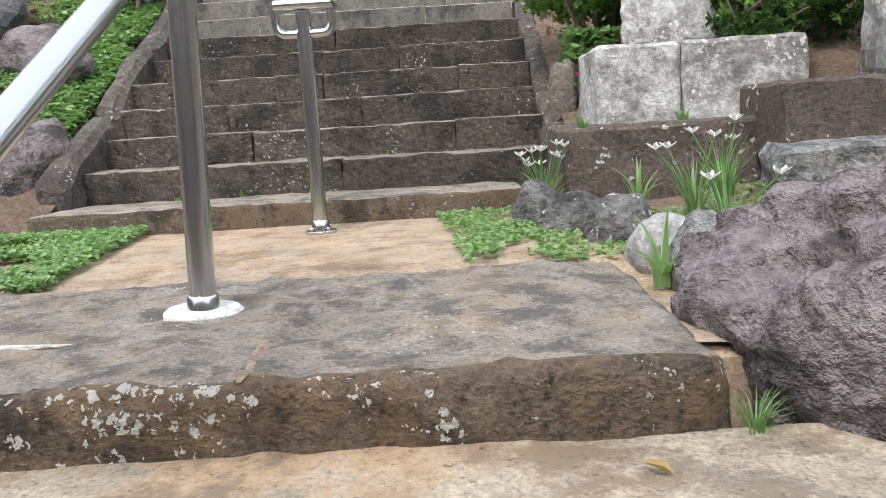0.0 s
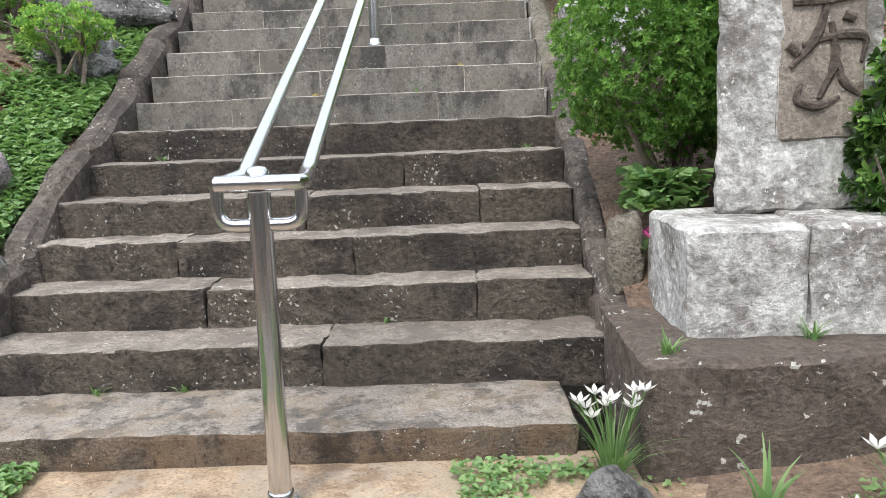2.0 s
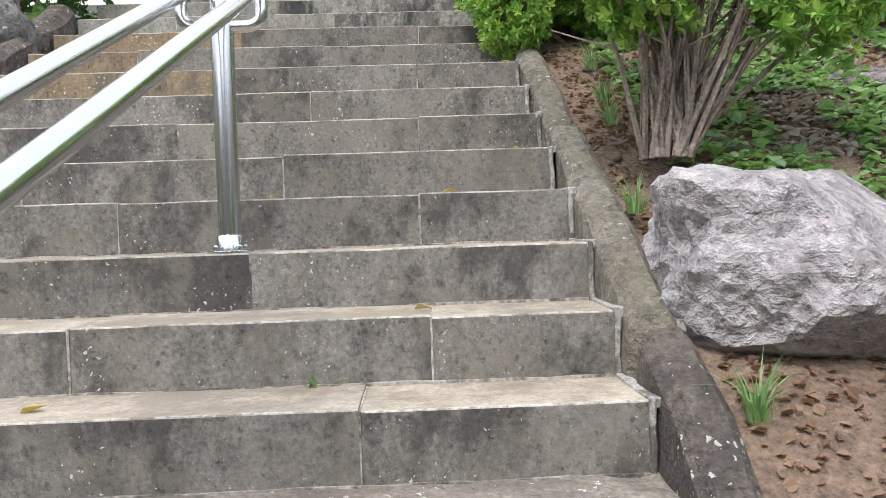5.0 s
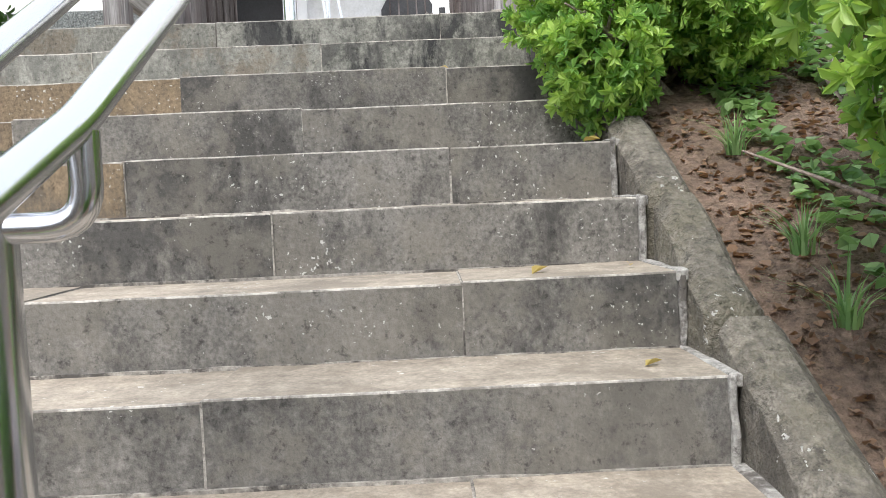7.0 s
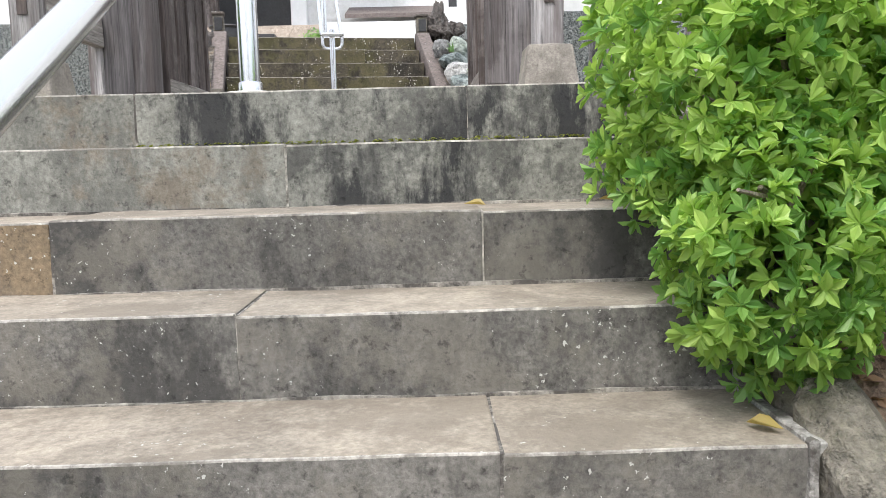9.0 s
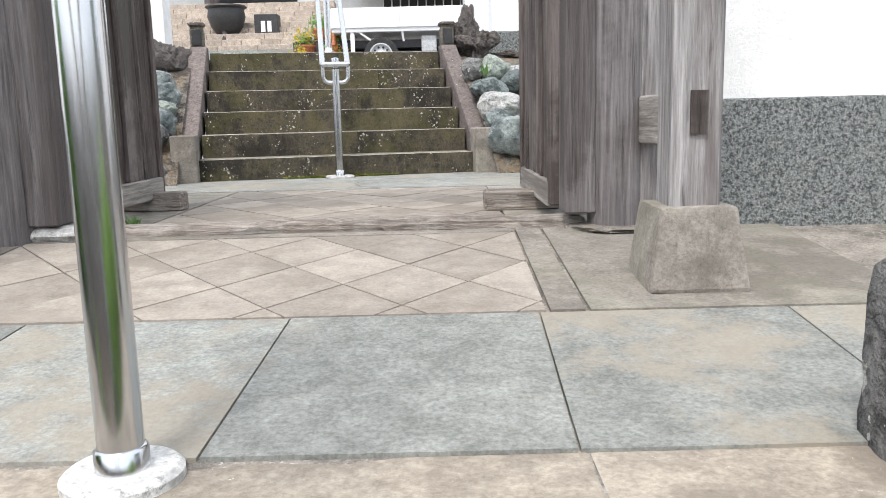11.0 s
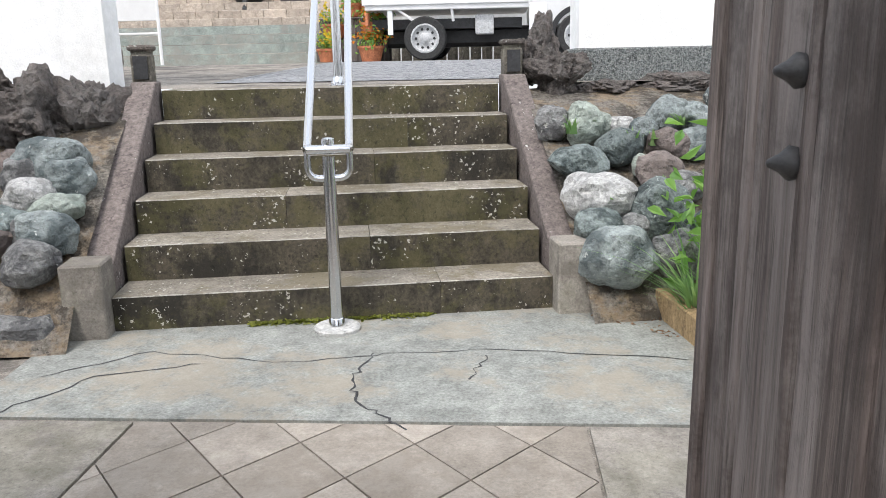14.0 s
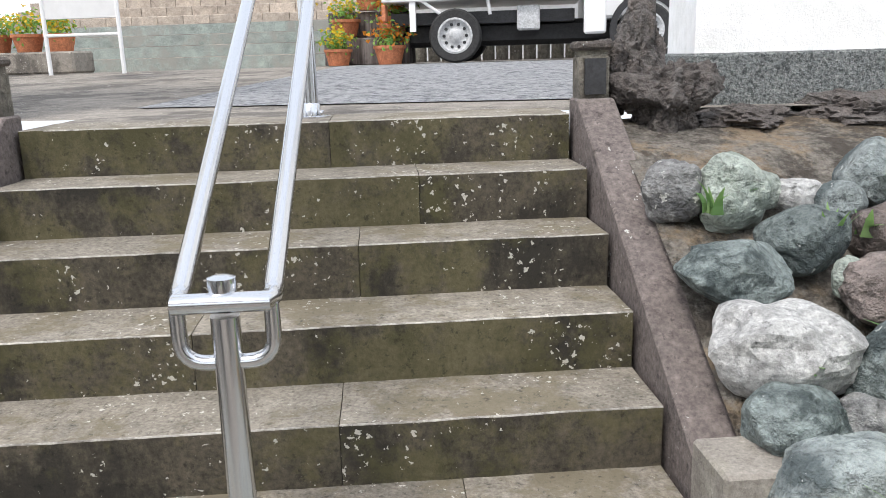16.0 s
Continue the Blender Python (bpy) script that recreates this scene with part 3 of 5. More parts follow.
# mortar smear and repair strip on the platform top
smear = part("mortar_smear", rock_mesh((0.3, 0.02, 0.006), 8, detail=4, rough=0.5), MORTAR, plat, "pale mortar smear")
smear.location = (-0.66, -2.5, 0.042)
smear = part("repair_strip", rock_mesh((0.018, 0.11, 0.008), 9, detail=4, rough=0.4), SANDY, plat, "sandy repair strip")
smear.location = (0.17, -2.72, 0.038)
tagged(plat, "worn concrete platform with a lichen-spotted front", "step", kind="structure")
low1 = part("lower_step", tops(box(-3.2, 2.6, -3.4, -2.82, -0.5, -0.1, bevel=0.02, cut=0.1, rough=0.01, seed=4)), (CONC_DARK, SANDY))
tagged(low1, "earth-dusted lower concrete step", "step", kind="structure")
fill = part("ground_fill", box(1.06, 3.2, -2.65, -1.75, -0.5, 0.0, bevel=0.02, cut=0.12, rough=0.03, seed=6), EARTH)
tagged(fill, "earth bank beside the platform under the boulder", "ground", kind="structure")
low2 = part("lower_step", tops(box(-3.2, 1.6, -3.85, -3.38, -0.7, -0.3, bevel=0.02)), (CONC_DARK, CONCRETE))
tagged(low2, "lower concrete step", "step", kind="structure")


def sheet(name, x0, x1, y0, y1, nx, ny, height, material, label, kind="structure"):
    bm = bmesh.new()
    grid = [[bm.verts.new((x0 + (x1 - x0) * i / nx, y0 + (y1 - y0) * j / ny, height(x0 + (x1 - x0) * i / nx, y0 + (y1 - y0) * j / ny))) for i in range(nx + 1)] for j in range(ny + 1)]
    for j in range(ny):
        for i in range(nx):
            bm.faces.new((grid[j][i], grid[j][i + 1], grid[j + 1][i + 1], grid[j + 1][i]))
    return tagged(part(name, bm, material, smooth=True), label, "ground", kind=kind)


def hill(x, y):
    """The slope of the garden beside the stairs."""
    n = noise.noise(Vector((x * 1.2, y * 1.2, 0))) * 0.05 + noise.noise(Vector((x * 4, y * 4, 3))) * 0.02
    return n


def right_ground(x, y):
    if y < -0.6:
        z = 0.03 + 0.1 * min(1, max(0, (x - 0.9) / 1.2)) - 0.3 * max(0.0, -1.85 - y)
    else:
        z = np.interp(y, [-0.6, 0.75, 1.55, 2.45, 3.65, 4.87, 5.5], [0.1, 0.85, 1.15, 1.62, 2.3, 2.95, 3.18])
        z += 0.05 * min(3, max(0, x - 1.3))
    return z + hill(x, y)


def left_ground(x, y):
    z = np.interp(y, [-0.5, 0.15, 1.22, 2.45, 3.65, 4.87, 5.5], [0.03, 0.38, 0.93, 1.58, 2.28, 2.93, 3.16])
    z += 0.28 * min(2.5, max(0, -1.5 - x)) * (1 if y > -0.6 else 0.3)
    return z + hill(x, y)


sheet("ground", -60, 60, -60, 60, 4, 4, lambda x, y: -0.9, CONC_DARK, "wide dark ground around the hill")
# Added, unseen walls: grey the steel's reflections and cut low sky light.
for name, x0, x1, y0, y1 in (("wall_south", -12, 12, -12.3, -12), ("wall_west", -12.3, -12, -12.3, 7.0), ("wall_east", 12, 12.3, -12.3, 7.0)):
    tagged(part(name, box(x0, x1, y0, y1, -1.0, 5.0), CONCRETE), "added plain grey wall, unseen, reflected in the steel", "wall", kind="structure")
sheet("ground_path", -1.6, 1.9, -1.85, -0.4, 24, 12, lambda x, y: 0.03 + 0.008 * noise.noise(Vector((x * 3, y * 3, 0))), EARTH, "sandy earth path between concrete platform and stairs")
sheet("ground_right", 1.2, 8.0, -2.1, 5.6, 48, 60, right_ground, SOIL, "sloping brown garden soil beside the stairs")
sheet("ground_right_low", 0.72, 1.32, -2.65, -0.4, 12, 30, lambda x, y: (0.038 if y > -1.85 else 0.02 - 0.06 * max(0.0, x - 0.95)) + 0.03 * max(0, x - 0.85) * (y > -1.85) + hill(x, y) * 0.25, EARTH, "bare soil bed beside the path")
sheet("ground_left", -8.0, -1.45, -2.75, 5.6, 48, 64, left_ground, SOIL, "sloping brown garden soil beside the stairs")


def floor_z(y):
    return float(np.interp(y, [5.2, 5.6, 7.15, 9.9], [F1, F1 + 0.004, F2, F2 + 0.01]))


floor = sheet("floor", -6, 6, 5.5, 10.6, 10, 20, lambda x, y: floor_z(y) - 0.006, CONCRETE, "grey concrete paving before the gate and stairs")

# kerb blocks on both sides of the flight
right_edge = thing("stringer_right", "row of rough stone kerb blocks up the stair edge", "kerb", kind="structure")
cuts = [-0.2, 0.55, 1.3, 2.075, 2.595, 3.235, 3.69, 4.1, 4.6, 5.0]
for i, (a, b) in enumerate(zip(cuts, cuts[1:])):
    za, zb = slope_z(a) + 0.025, slope_z(b) + 0.025
    bm = prism([(a + 0.009, za - 0.45), (b - 0.009, zb - 0.45), (b - 0.009, zb), (a + 0.009, za)], 1.112, 1.24, bevel=0.028)
    bmesh.ops.subdivide_edges(bm, edges=bm.edges[:], cuts=2, use_grid_fill=True)
    for v in bm.verts:
        v.co += Vector((noise.noise(v.co * 3), noise.noise(v.co * 3 + Vector((5, 0, 0))), noise.noise(v.co * 3 + Vector((0, 5, 0))))) * 0.024
    part("kerb_block", bm, KERB if i > 2 else KERB_DARK, right_edge)
left_edge = thing("stringer_left", "row of dark stone kerb blocks up the stair edge", "kerb", kind="structure")
for i, (a, b) in enumerate(zip(cuts, cuts[1:])):
    za, zb = slope_z(a) + 0.06, slope_z(b) + 0.06
    bm = prism([(a + 0.006, za - 0.45), (b - 0.006, zb - 0.45), (b - 0.006, zb), (a + 0.006, za)], -1.575, -1.4, bevel=0.045)
    bmesh.ops.subdivide_edges(bm, edges=bm.edges[:], cuts=3, use_grid_fill=True)
    for v in bm.verts:
        v.co += Vector((noise.noise(v.co * 3), noise.noise(v.co * 3 + Vector((5, 0, 0))), noise.noise(v.co * 4 + Vector((0, 5, 0))))) * 0.05
    part("kerb_block", bm, KERB_DARK, left_edge)


# ---- handrails ----
RAIL_H = 0.98


def rail_post(root, x, y, z, knob=True, plate=0.0, h=RAIL_H, turn=0.0, HALF=0.12, r=0.034, rr=0.019, lean=0.0):
    m = pose(x, y, z, 0, lean, turn)
    part("post", lathe([(r, 0), (r, h - 0.03)], 24, m), STEEL, root, smooth=True)
    part("collar", lathe([(r + 0.006, 0.0), (r + 0.006, 0.05), (r + 0.001, 0.055)], 24, m), STEEL, root, smooth=True)
    if knob:
        part("cap", lathe([(r - 0.002, h - 0.02), (r, h + 0.03), (0.026, h + 0.042), (0.012, h + 0.047)], 20, m), STEEL, root, smooth=True)
    loop = rounded([(-HALF, 0.0, h - 0.01), (-HALF, 0, h - 0.12), (HALF, 0, h - 0.12), (HALF, 0, h - 0.01)], 0.05)
    part("bracket", tube([m @ p for p in loop], rr, 12), STEEL, root, smooth=True)
    if plate:
        part("base_ring", lathe([(plate, -0.004), (plate, 0.012), (plate * 0.9, 0.02)], 28, m), MORTAR, root, "white mortar ring")
    else:
        part("base_plate", lathe([(0.07, -0.004), (0.07, 0.006), (0.066, 0.008)], 24, m), STEEL, root)
        for k in range(4):
            c = Vector((0.052 * math.cos(0.8 + k * 1.57), 0.052 * math.sin(0.8 + k * 1.57), 0.008))
            part("bolt", lathe([(0.008, 0), (0.008, 0.012), (0.004, 0.016)], 6, m @ Matrix.Translation(c)), STEEL, root)


rail = thing("handrail", "polished stainless steel double handrail up the stairs", "handrail")
P1, P2, P3 = (-0.012, -0.735, 0.035), (0.024, 2.57, step_z(9)), (-0.075, 5.5, F1)
rail_post(rail, *P1)
H2, H3 = 0.8, 0.92
rail_post(rail, *P2, knob=False, h=H2)
rail_post(rail, *P3, plate=0.09, h=H3)
path = [(P1[1] - 0.02, P1[2] + RAIL_H), (P1[1] + 0.03, P1[2] + RAIL_H), (P2[1], P2[2] + H2), (P3[1] - 0.03, P3[2] + H3), (P3[1] + 0.02, P3[2] + H3)]
wide = [0.12, 0.115, 0.1, 0.115, 0.12]
mids = [P1[0] + 0.005, P1[0] + 0.01, P2[0] + 0.014, P3[0] + 0.01, P3[0]]
line = [(x - w, y, z) for x, w, (y, z) in zip(mids, wide, path)]
back = [(x + w, y, z) for x, w, (y, z) in zip(mids, wide, path)][::-1]
line.insert(2, (P1[0] + 0.02 - 0.095, P1[1] + 0.13, P1[2] + RAIL_H + 0.012))
back.insert(3, (P1[0] + 0.02 + 0.095, P1[1] + 0.13, P1[2] + RAIL_H + 0.012))
HALF = 0.12
loop = rounded([*line, *back], 0.035, 5)
part("rail_bar", tube(loop, 0.023, 14, closed=True), STEEL, rail, smooth=True)

lower_rail = thing("handrail", "polished stainless steel double handrail on the platform", "handrail")
P0 = (-0.065, -2.27, 0.04)
rail_post(lower_rail, *P0, plate=0.1, lean=2.2)
path = [(-0.05, -4.95, -0.39), (-0.03, -2.4, 1.04), (-0.03, -2.2, 1.04)]
loop = rounded([*[(x - HALF, y, z) for x, y, z in path], *[(x + HALF, y, z) for x, y, z in path[::-1]]], 0.035, 5)
part("rail_bar", tube(loop, 0.023, 14, closed=True), STEEL, lower_rail, smooth=True)

# ---- upper stairs, turned a little against the long flight ----
UP = Matrix.Translation((-0.312, 10.02, F2)) @ pose(0, 0, 0, 0, 0, 10.5)
UR, UD, UN = 0.165, 0.263, 6
UW = 0.965
U_TOP = F2 + UR * UN


def up(x, y, z):
    return tuple(UP @ Vector((x, y, z)))


upper = thing("stairs_2", "mossy concrete stairs with lichen patches", "stairs", kind="structure")
for k in range(1, UN + 1):
    y0 = (k - 1) * UD
    joints = {1: (0.45,), 2: (0.15,), 3: (-0.25,), 4: (0.2,), 5: (0.4,), 6: (0.1,)}[k]
    edges = [-UW, *joints, UW]
    for a, b in zip(edges, edges[1:]):
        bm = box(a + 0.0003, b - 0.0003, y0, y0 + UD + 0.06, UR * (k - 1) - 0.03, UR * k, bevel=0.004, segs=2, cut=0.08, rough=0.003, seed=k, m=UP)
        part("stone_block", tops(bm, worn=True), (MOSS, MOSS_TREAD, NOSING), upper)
for side in (-1, 1):
    low = thing("low_post", "short square concrete post at the stair foot", "post", "posts at the stair foot")
    x = side * (UW + 0.085)
    part("post_block", box(x - 0.085, x + 0.085, -0.1, 0.082, -0.03, 0.335, bevel=0.008, m=UP), SLAB, low)
    st = part("stringer", prism([(0.08, -0.03), (1.4, UR * UN - 0.2), (1.4, UR * UN + 0.05), (1.28, UR * UN + 0.05), (0.08, 0.25)], x - 0.068, x + 0.068, bevel=0.006), STRING)
    st.matrix_world = UP
    tagged(st, "sloping reddish stone stringer beside the stairs", "stringer", "stringers", "structure")
    newel = thing("stone_lantern_post", "square stone newel post with a dark inset panel and cap", "post", "newel posts")
    z = UR * UN + 0.05
    x += side * 0.005 - 0.005
    part("shaft", box(x - 0.055, x + 0.055, 1.3, 1.41, z - 0.1, z + 0.15, bevel=0.008, m=UP), KERB, newel)
    part("panel", box(x - 0.038, x + 0.038, 1.288, 1.305, z + 0.015, z + 0.14, m=UP), BLACK, newel, "black polished inset panel")
    part("neck", box(x - 0.05, x + 0.05, 1.31, 1.4, z + 0.148, z + 0.168, m=UP), KERB, newel)
    part("cap", box(x - 0.066, x + 0.066, 1.29, 1.42, z + 0.168, z + 0.2, bevel=0.01, m=UP), KERB_DARK, newel)

rail2 = thing("handrail", "polished stainless steel double handrail on the upper stairs", "handrail")
P4, P5 = (-0.3, 9.885, F2 + 0.014), (-0.3 - 0.265, 11.52, U_TOP)
UH, HALF = 0.77, 0.085
rail_post(rail2, *P4, plate=0.1, lean=0.0, turn=10.5, h=UH, HALF=HALF, r=0.027, rr=0.015)
rail_post(rail2, *P5, lean=0.0, turn=10.5, h=UH, HALF=HALF, r=0.027, rr=0.015)
d = (Vector(P5) - Vector(P4)).normalized()
side = Vector((math.cos(radians(10.5)), math.sin(radians(10.5)), 0)) * HALF
fw = Vector((-math.sin(radians(10.5)), math.cos(radians(10.5)), 0))
hgt = Vector((0.0, 0, UH))
line = [Vector(P4) + hgt - fw * 0.02, Vector(P4) + hgt + fw * 0.03, Vector(P5) + hgt - fw * 0.03, Vector(P5) + hgt + fw * 0.02]
part("rail_bar", tube(rounded([*[p - side for p in line], *[p + side for p in line[::-1]]], 0.035, 5), 0.019, 14, closed=True), STEEL, rail2, smooth=True)

part("landing", box(-UW, UW, UD * 6 - 0.02, 2.0, UR * UN - 0.2, UR * UN - 0.002, m=UP), CONCRETE, upper)
COURT = U_TOP + 0.145


def court_z(y):
    """The forecourt rises gently from the stair head to the temple."""
    return float(np.interp(y, [11.75, 16.3], [U_TOP, COURT]))


upper_ground = sheet("ground_upper", -14, 14, 11.75, 40, 20, 62, lambda x, y: court_z(y) - 0.008, CONCRETE, "concrete forecourt of the temple")

# ---- gate ----
WOOD_OLD = mat("split_brown_timber", (0.17, 0.145, 0.125), (0.38, 0.335, 0.295), 22, 0.9, 1.0, 90, stain=((0.09, 0.075, 0.065), 9, 0.6), stain2=((0.5, 0.47, 0.43), 5, 0.35), streak=0.06, axis=0, bump_d=0.014, gain=1.0)
WOOD_Y = mat("pale_weathered_beam", (0.26, 0.235, 0.215), (0.5, 0.47, 0.43), 14, 0.85, 0.8, 80, stain=((0.14, 0.115, 0.1), 6, 0.6), streak=0.06, axis=1, gain=0.85)
GY = 7.2
PL, PR = -1.13, 1.03


def plank_mesh(x0, x1, y0, y1, z0, z1, seed, m=None, bevel=0.006, warp=0.004):
    bm = box(x0, x1, y0, y1, z0, z1, bevel=bevel, cut=0.25, rough=warp, seed=seed, m=m)
    return bm


wall_r = thing("wall_right", "white plaster wall over a washed granite base", "wall", kind="structure")
part("wainscot", box(1.1, 6.0, GY - 0.02, GY + 0.16, F2 - 0.1, 3.78, bevel=0.006), GRANITE, wall_r, "speckled grey washed granite base")
part("plaster", box(1.1, 6.0, GY + 0.01, GY + 0.14, 3.78, 5.75), PLASTER, wall_r, "rough white plaster")
wall_l = thing("wall_left", "white plaster wall over a washed granite base", "wall", kind="structure")
part("wainscot", box(-6.0, -1.22, GY - 0.02, GY + 0.16, F2 - 0.1, 3.78, bevel=0.006), GRANITE, wall_l, "speckled grey washed granite base")
part("plaster", box(-6.0, -1.22, GY + 0.01, GY + 0.14, 3.78, 5.75), PLASTER, wall_l, "rough white plaster")

gate = thing("temple_gate", "weathered grey wooden temple gate with round pillars", "gate")
for s, px, fx in ((1, PR, 1.07), (-1, PL, -1.26)):
    # main pillar, round with flat boards fixed to it
    part("pillar", tube([(px, GY, F2 - 0.02), (px, GY, 4.4), (px, GY, 5.6)], 0.1, 22), WOOD_MID, gate, "dark round pillar", smooth=True)
    part("pillar_board", plank_mesh(px - s * 0.19, px - s * 0.08, GY - 0.06, GY + 0.08, F2 + 0.06, 5.6, 3 + s) if s < 0 else plank_mesh(px - 0.19, px - 0.08, GY - 0.06, GY + 0.08, F2 + 0.06, 5.6, 4), WOOD_MID, gate)
    part("side_board", plank_mesh(*sorted((px + s * 0.07, px + s * 0.15)), GY - 0.075, GY + 0.03, F2 + 0.005, 5.6, 8 + s), WOOD, gate)
    part("front_post", plank_mesh(fx - 0.065, fx + 0.065, 6.42, 6.58, F2 + 0.13, 5.6, 12 + s, bevel=0.014), WOOD, gate, "square grey front post")
    # thin dark plate on the post face, for the shade in its mortise
    part("mortise", box(fx - 0.022, fx + 0.022, 6.412, 6.424, 3.68, 3.79), WOOD_DARK, gate, "dark plate for the shaded mortise hole")
    bm = box(fx - 0.13, fx + 0.13, 6.36, 6.64, F2 - 0.06, F2 + 0.16, bevel=0.012, segs=2, cut=0.09, rough=0.006, seed=s + 4)
    for v in bm.verts:
        f = 1 - 0.22 * (v.co.z - F2 + 0.06) / 0.22
        v.co.x, v.co.y = fx + (v.co.x - fx) * f, 6.5 + (v.co.y - 6.5) * f
    part("post_base", bm, SLAB, gate, "tapered grey stone block under the post")
    # tie beam from pillar to front post
    bm = plank_mesh(*sorted((px + s * 0.06, px + s * 0.12)), 6.5, GY - 0.02, 3.635, 3.795, 31 + s)
    part("tie_beam", bm, WOOD_Y, gate, "pale weathered tie beam")
part("lintel", plank_mesh(PL - 0.2, PR + 0.2, GY - 0.1, GY + 0.1, 5.3, 5.56, 40), WOOD_DARK, gate)
thr = part("threshold", box(-0.92, 0.93, 7.22, 7.34, F2 - 0.03, F2 + 0.042, bevel=0.014, cut=0.05, rough=0.016, seed=9), WOOD_OLD, gate, "worn split timber threshold")
part("mortar_lump", rock_mesh((0.2, 0.1, 0.05), 4, detail=3), MORTAR, gate, "white mortar patch").matrix_basis = pose(-1.0, 7.24, F2 + 0.01)
part("mortar_lump", rock_mesh((0.17, 0.12, 0.02), 6, detail=3), CONCRETE, gate, "grey mortar footing").matrix_basis = pose(1.02, 7.18, F2 + 0.004)


def door_leaf(hinge, tip, seed):
    """An open board leaf: four upright boards, stiles and a pale bottom rail."""
    root = thing("door_1" if seed == 1 else "door_2", "open dark weathered board door leaf of the gate", "door", "gate leaves", "structure")
    a, b = Vector((*hinge, 0)), Vector((*tip, 0))
    d = b - a
    w = d.length
    ang = math.degrees(math.atan2(d.y, d.x))
    m = pose(a.x, a.y, F2 + 0.07, 0, 0, ang)
    n = 4
    cutx = [0.0, 0.27, 0.52, 0.78, 1.0]
    for i in range(n):
        part("board", plank_mesh(cutx[i] * w + 0.003, cutx[i + 1] * w - 0.003, -0.02, 0.02, 0.08, 2.1, seed * 7 + i, m), WOOD_DARK, root)
        if 0 < i:
            part("batten", plank_mesh(cutx[i] * w - 0.014, cutx[i] * w + 0.014, -0.032, 0.032, 0.09, 2.1, seed * 9 + i, m, warp=0.006), WOOD_DARK, root)
    part("bottom_rail", plank_mesh(0.0, w, -0.038, 0.038, -0.01, 0.09, seed * 11, m), WOOD_Y, root, "pale worn bottom rail")
    part("stile", plank_mesh(-0.03, 0.03, -0.036, 0.036, 0.0, 2.1, seed * 13, m), WOOD_DARK, root)
    part("stile", plank_mesh(w - 0.02, w + 0.03, -0.036, 0.036, 0.0, 2.1, seed * 15, m), WOOD_DARK, root)
    for z in (1.03, 0.9):
        for sgn in (-1, 1):
            part("stud", lathe([(0.024, 0), (0.026, 0.01), (0.014, 0.024), (0.006, 0.04), (0.003, 0.042)], 14, m @ pose(w * 0.545, sgn * 0.03, z, -90 * sgn, 0, 0)), BLACK, root, "rusty iron stud", smooth=True)
    return root


door_leaf((0.845, 7.36), (0.835, 8.3), 1)
door_leaf((-0.965, 7.36), (-0.975, 8.21), 2)
for x, y, turn in ((0.75, 7.8, 3), (-0.96, 8.1, -4)):
    st = part("door_stop", plank_mesh(-0.16, 0.16, -0.045, 0.045, 0, 0.09, 3, pose(x, y, F2 + 0.004, 0, 0, turn), bevel=0.008), WOOD_OLD)
    tagged(st, "short grey timber block stopping the open door", "block", "door stops")

# ---- paving ----
paving = thing("pavement", "diamond-laid pale brown paving tiles with dark joints", "paving", kind="structure")


def clip_poly(poly, axis, limit, keep_less):
    out = []
    for p, q in zip(poly, poly[1:] + poly[:1]):
        a = (p[axis] <= limit) == keep_less
        b = (q[axis] <= limit) == keep_less
        if a:
            out.append(p)
        if a != b:
            t = (limit - p[axis]) / (q[axis] - p[axis])
            out.append((p[0] + t * (q[0] - p[0]), p[1] + t * (q[1] - p[1])))
    return out


def tile_piece(poly, thick=0.014, gap=0.004):
    c = Vector((sum(p[0] for p in poly) / len(poly), sum(p[1] for p in poly) / len(poly)))
    pts = []
    for p in poly:
        v = Vector(p) - c
        pts.append(c + v * max(0, 1 - gap / max(v.length, 0.01)))
    bm = bmesh.new()
    lift = random.uniform(-0.001, 0.001)
    top = [bm.verts.new((p.x, p.y, floor_z(p.y) + 0.004 + lift)) for p in pts]
    low = [bm.verts.new((p.x, p.y, floor_z(p.y) - thick)) for p in pts]
    bm.faces.new(top)
    for i in range(len(pts)):
        bm.faces.new((top[i], low[i], low[(i + 1) % len(pts)], top[(i + 1) % len(pts)]))
    bmesh.ops.recalc_face_normals(bm, faces=bm.faces)
    return bm


def diamonds(x0, x1, y0, y1, diag, ox, oy, diag_y):
    for i in range(-14, 15):
        for j in range(-14, 15):
            cx, cy = ox + (i + 0.5 * (j % 2)) * diag, oy + j * diag_y * 0.5
            poly = [(cx - diag / 2, cy), (cx, cy - diag_y / 2), (cx + diag / 2, cy), (cx, cy + diag_y / 2)]
            for axis, lim, less in ((0, x0, False), (0, x1, True), (1, y0, False), (1, y1, True)):
                poly = clip_poly(poly, axis, lim, less) if poly else poly
            if len(poly) > 2:
                area = abs(sum(p[0] * q[1] - q[0] * p[1] for p, q in zip(poly, poly[1:] + poly[:1]))) / 2
                if area > 0.002:
                    part("tile", tile_piece(poly), TILE, paving)


diamonds(-0.78, 0.655, 7.35, 8.99, 0.347, 0.1345, 8.256, 0.403)
diamonds(-1.06, 0.66, 6.25, 7.13, 0.347, -0.042, 6.9265, 0.403)
for x0, x1, y0, y1 in ((0.67, 0.755, 6.25, 7.21), (0.765, 1.6, 6.25, 7.21), (-1.06, 0.66, 7.14, 7.215), (0.665, 1.1, 7.35, 8.99), (-1.3, -0.79, 7.35, 8.99), (-2.2, -1.07, 6.25, 7.21)):
    part("slab", tile_piece([(x0, y0), (x1, y0), (x1, y1), (x0, y1)]), SLAB, paving)
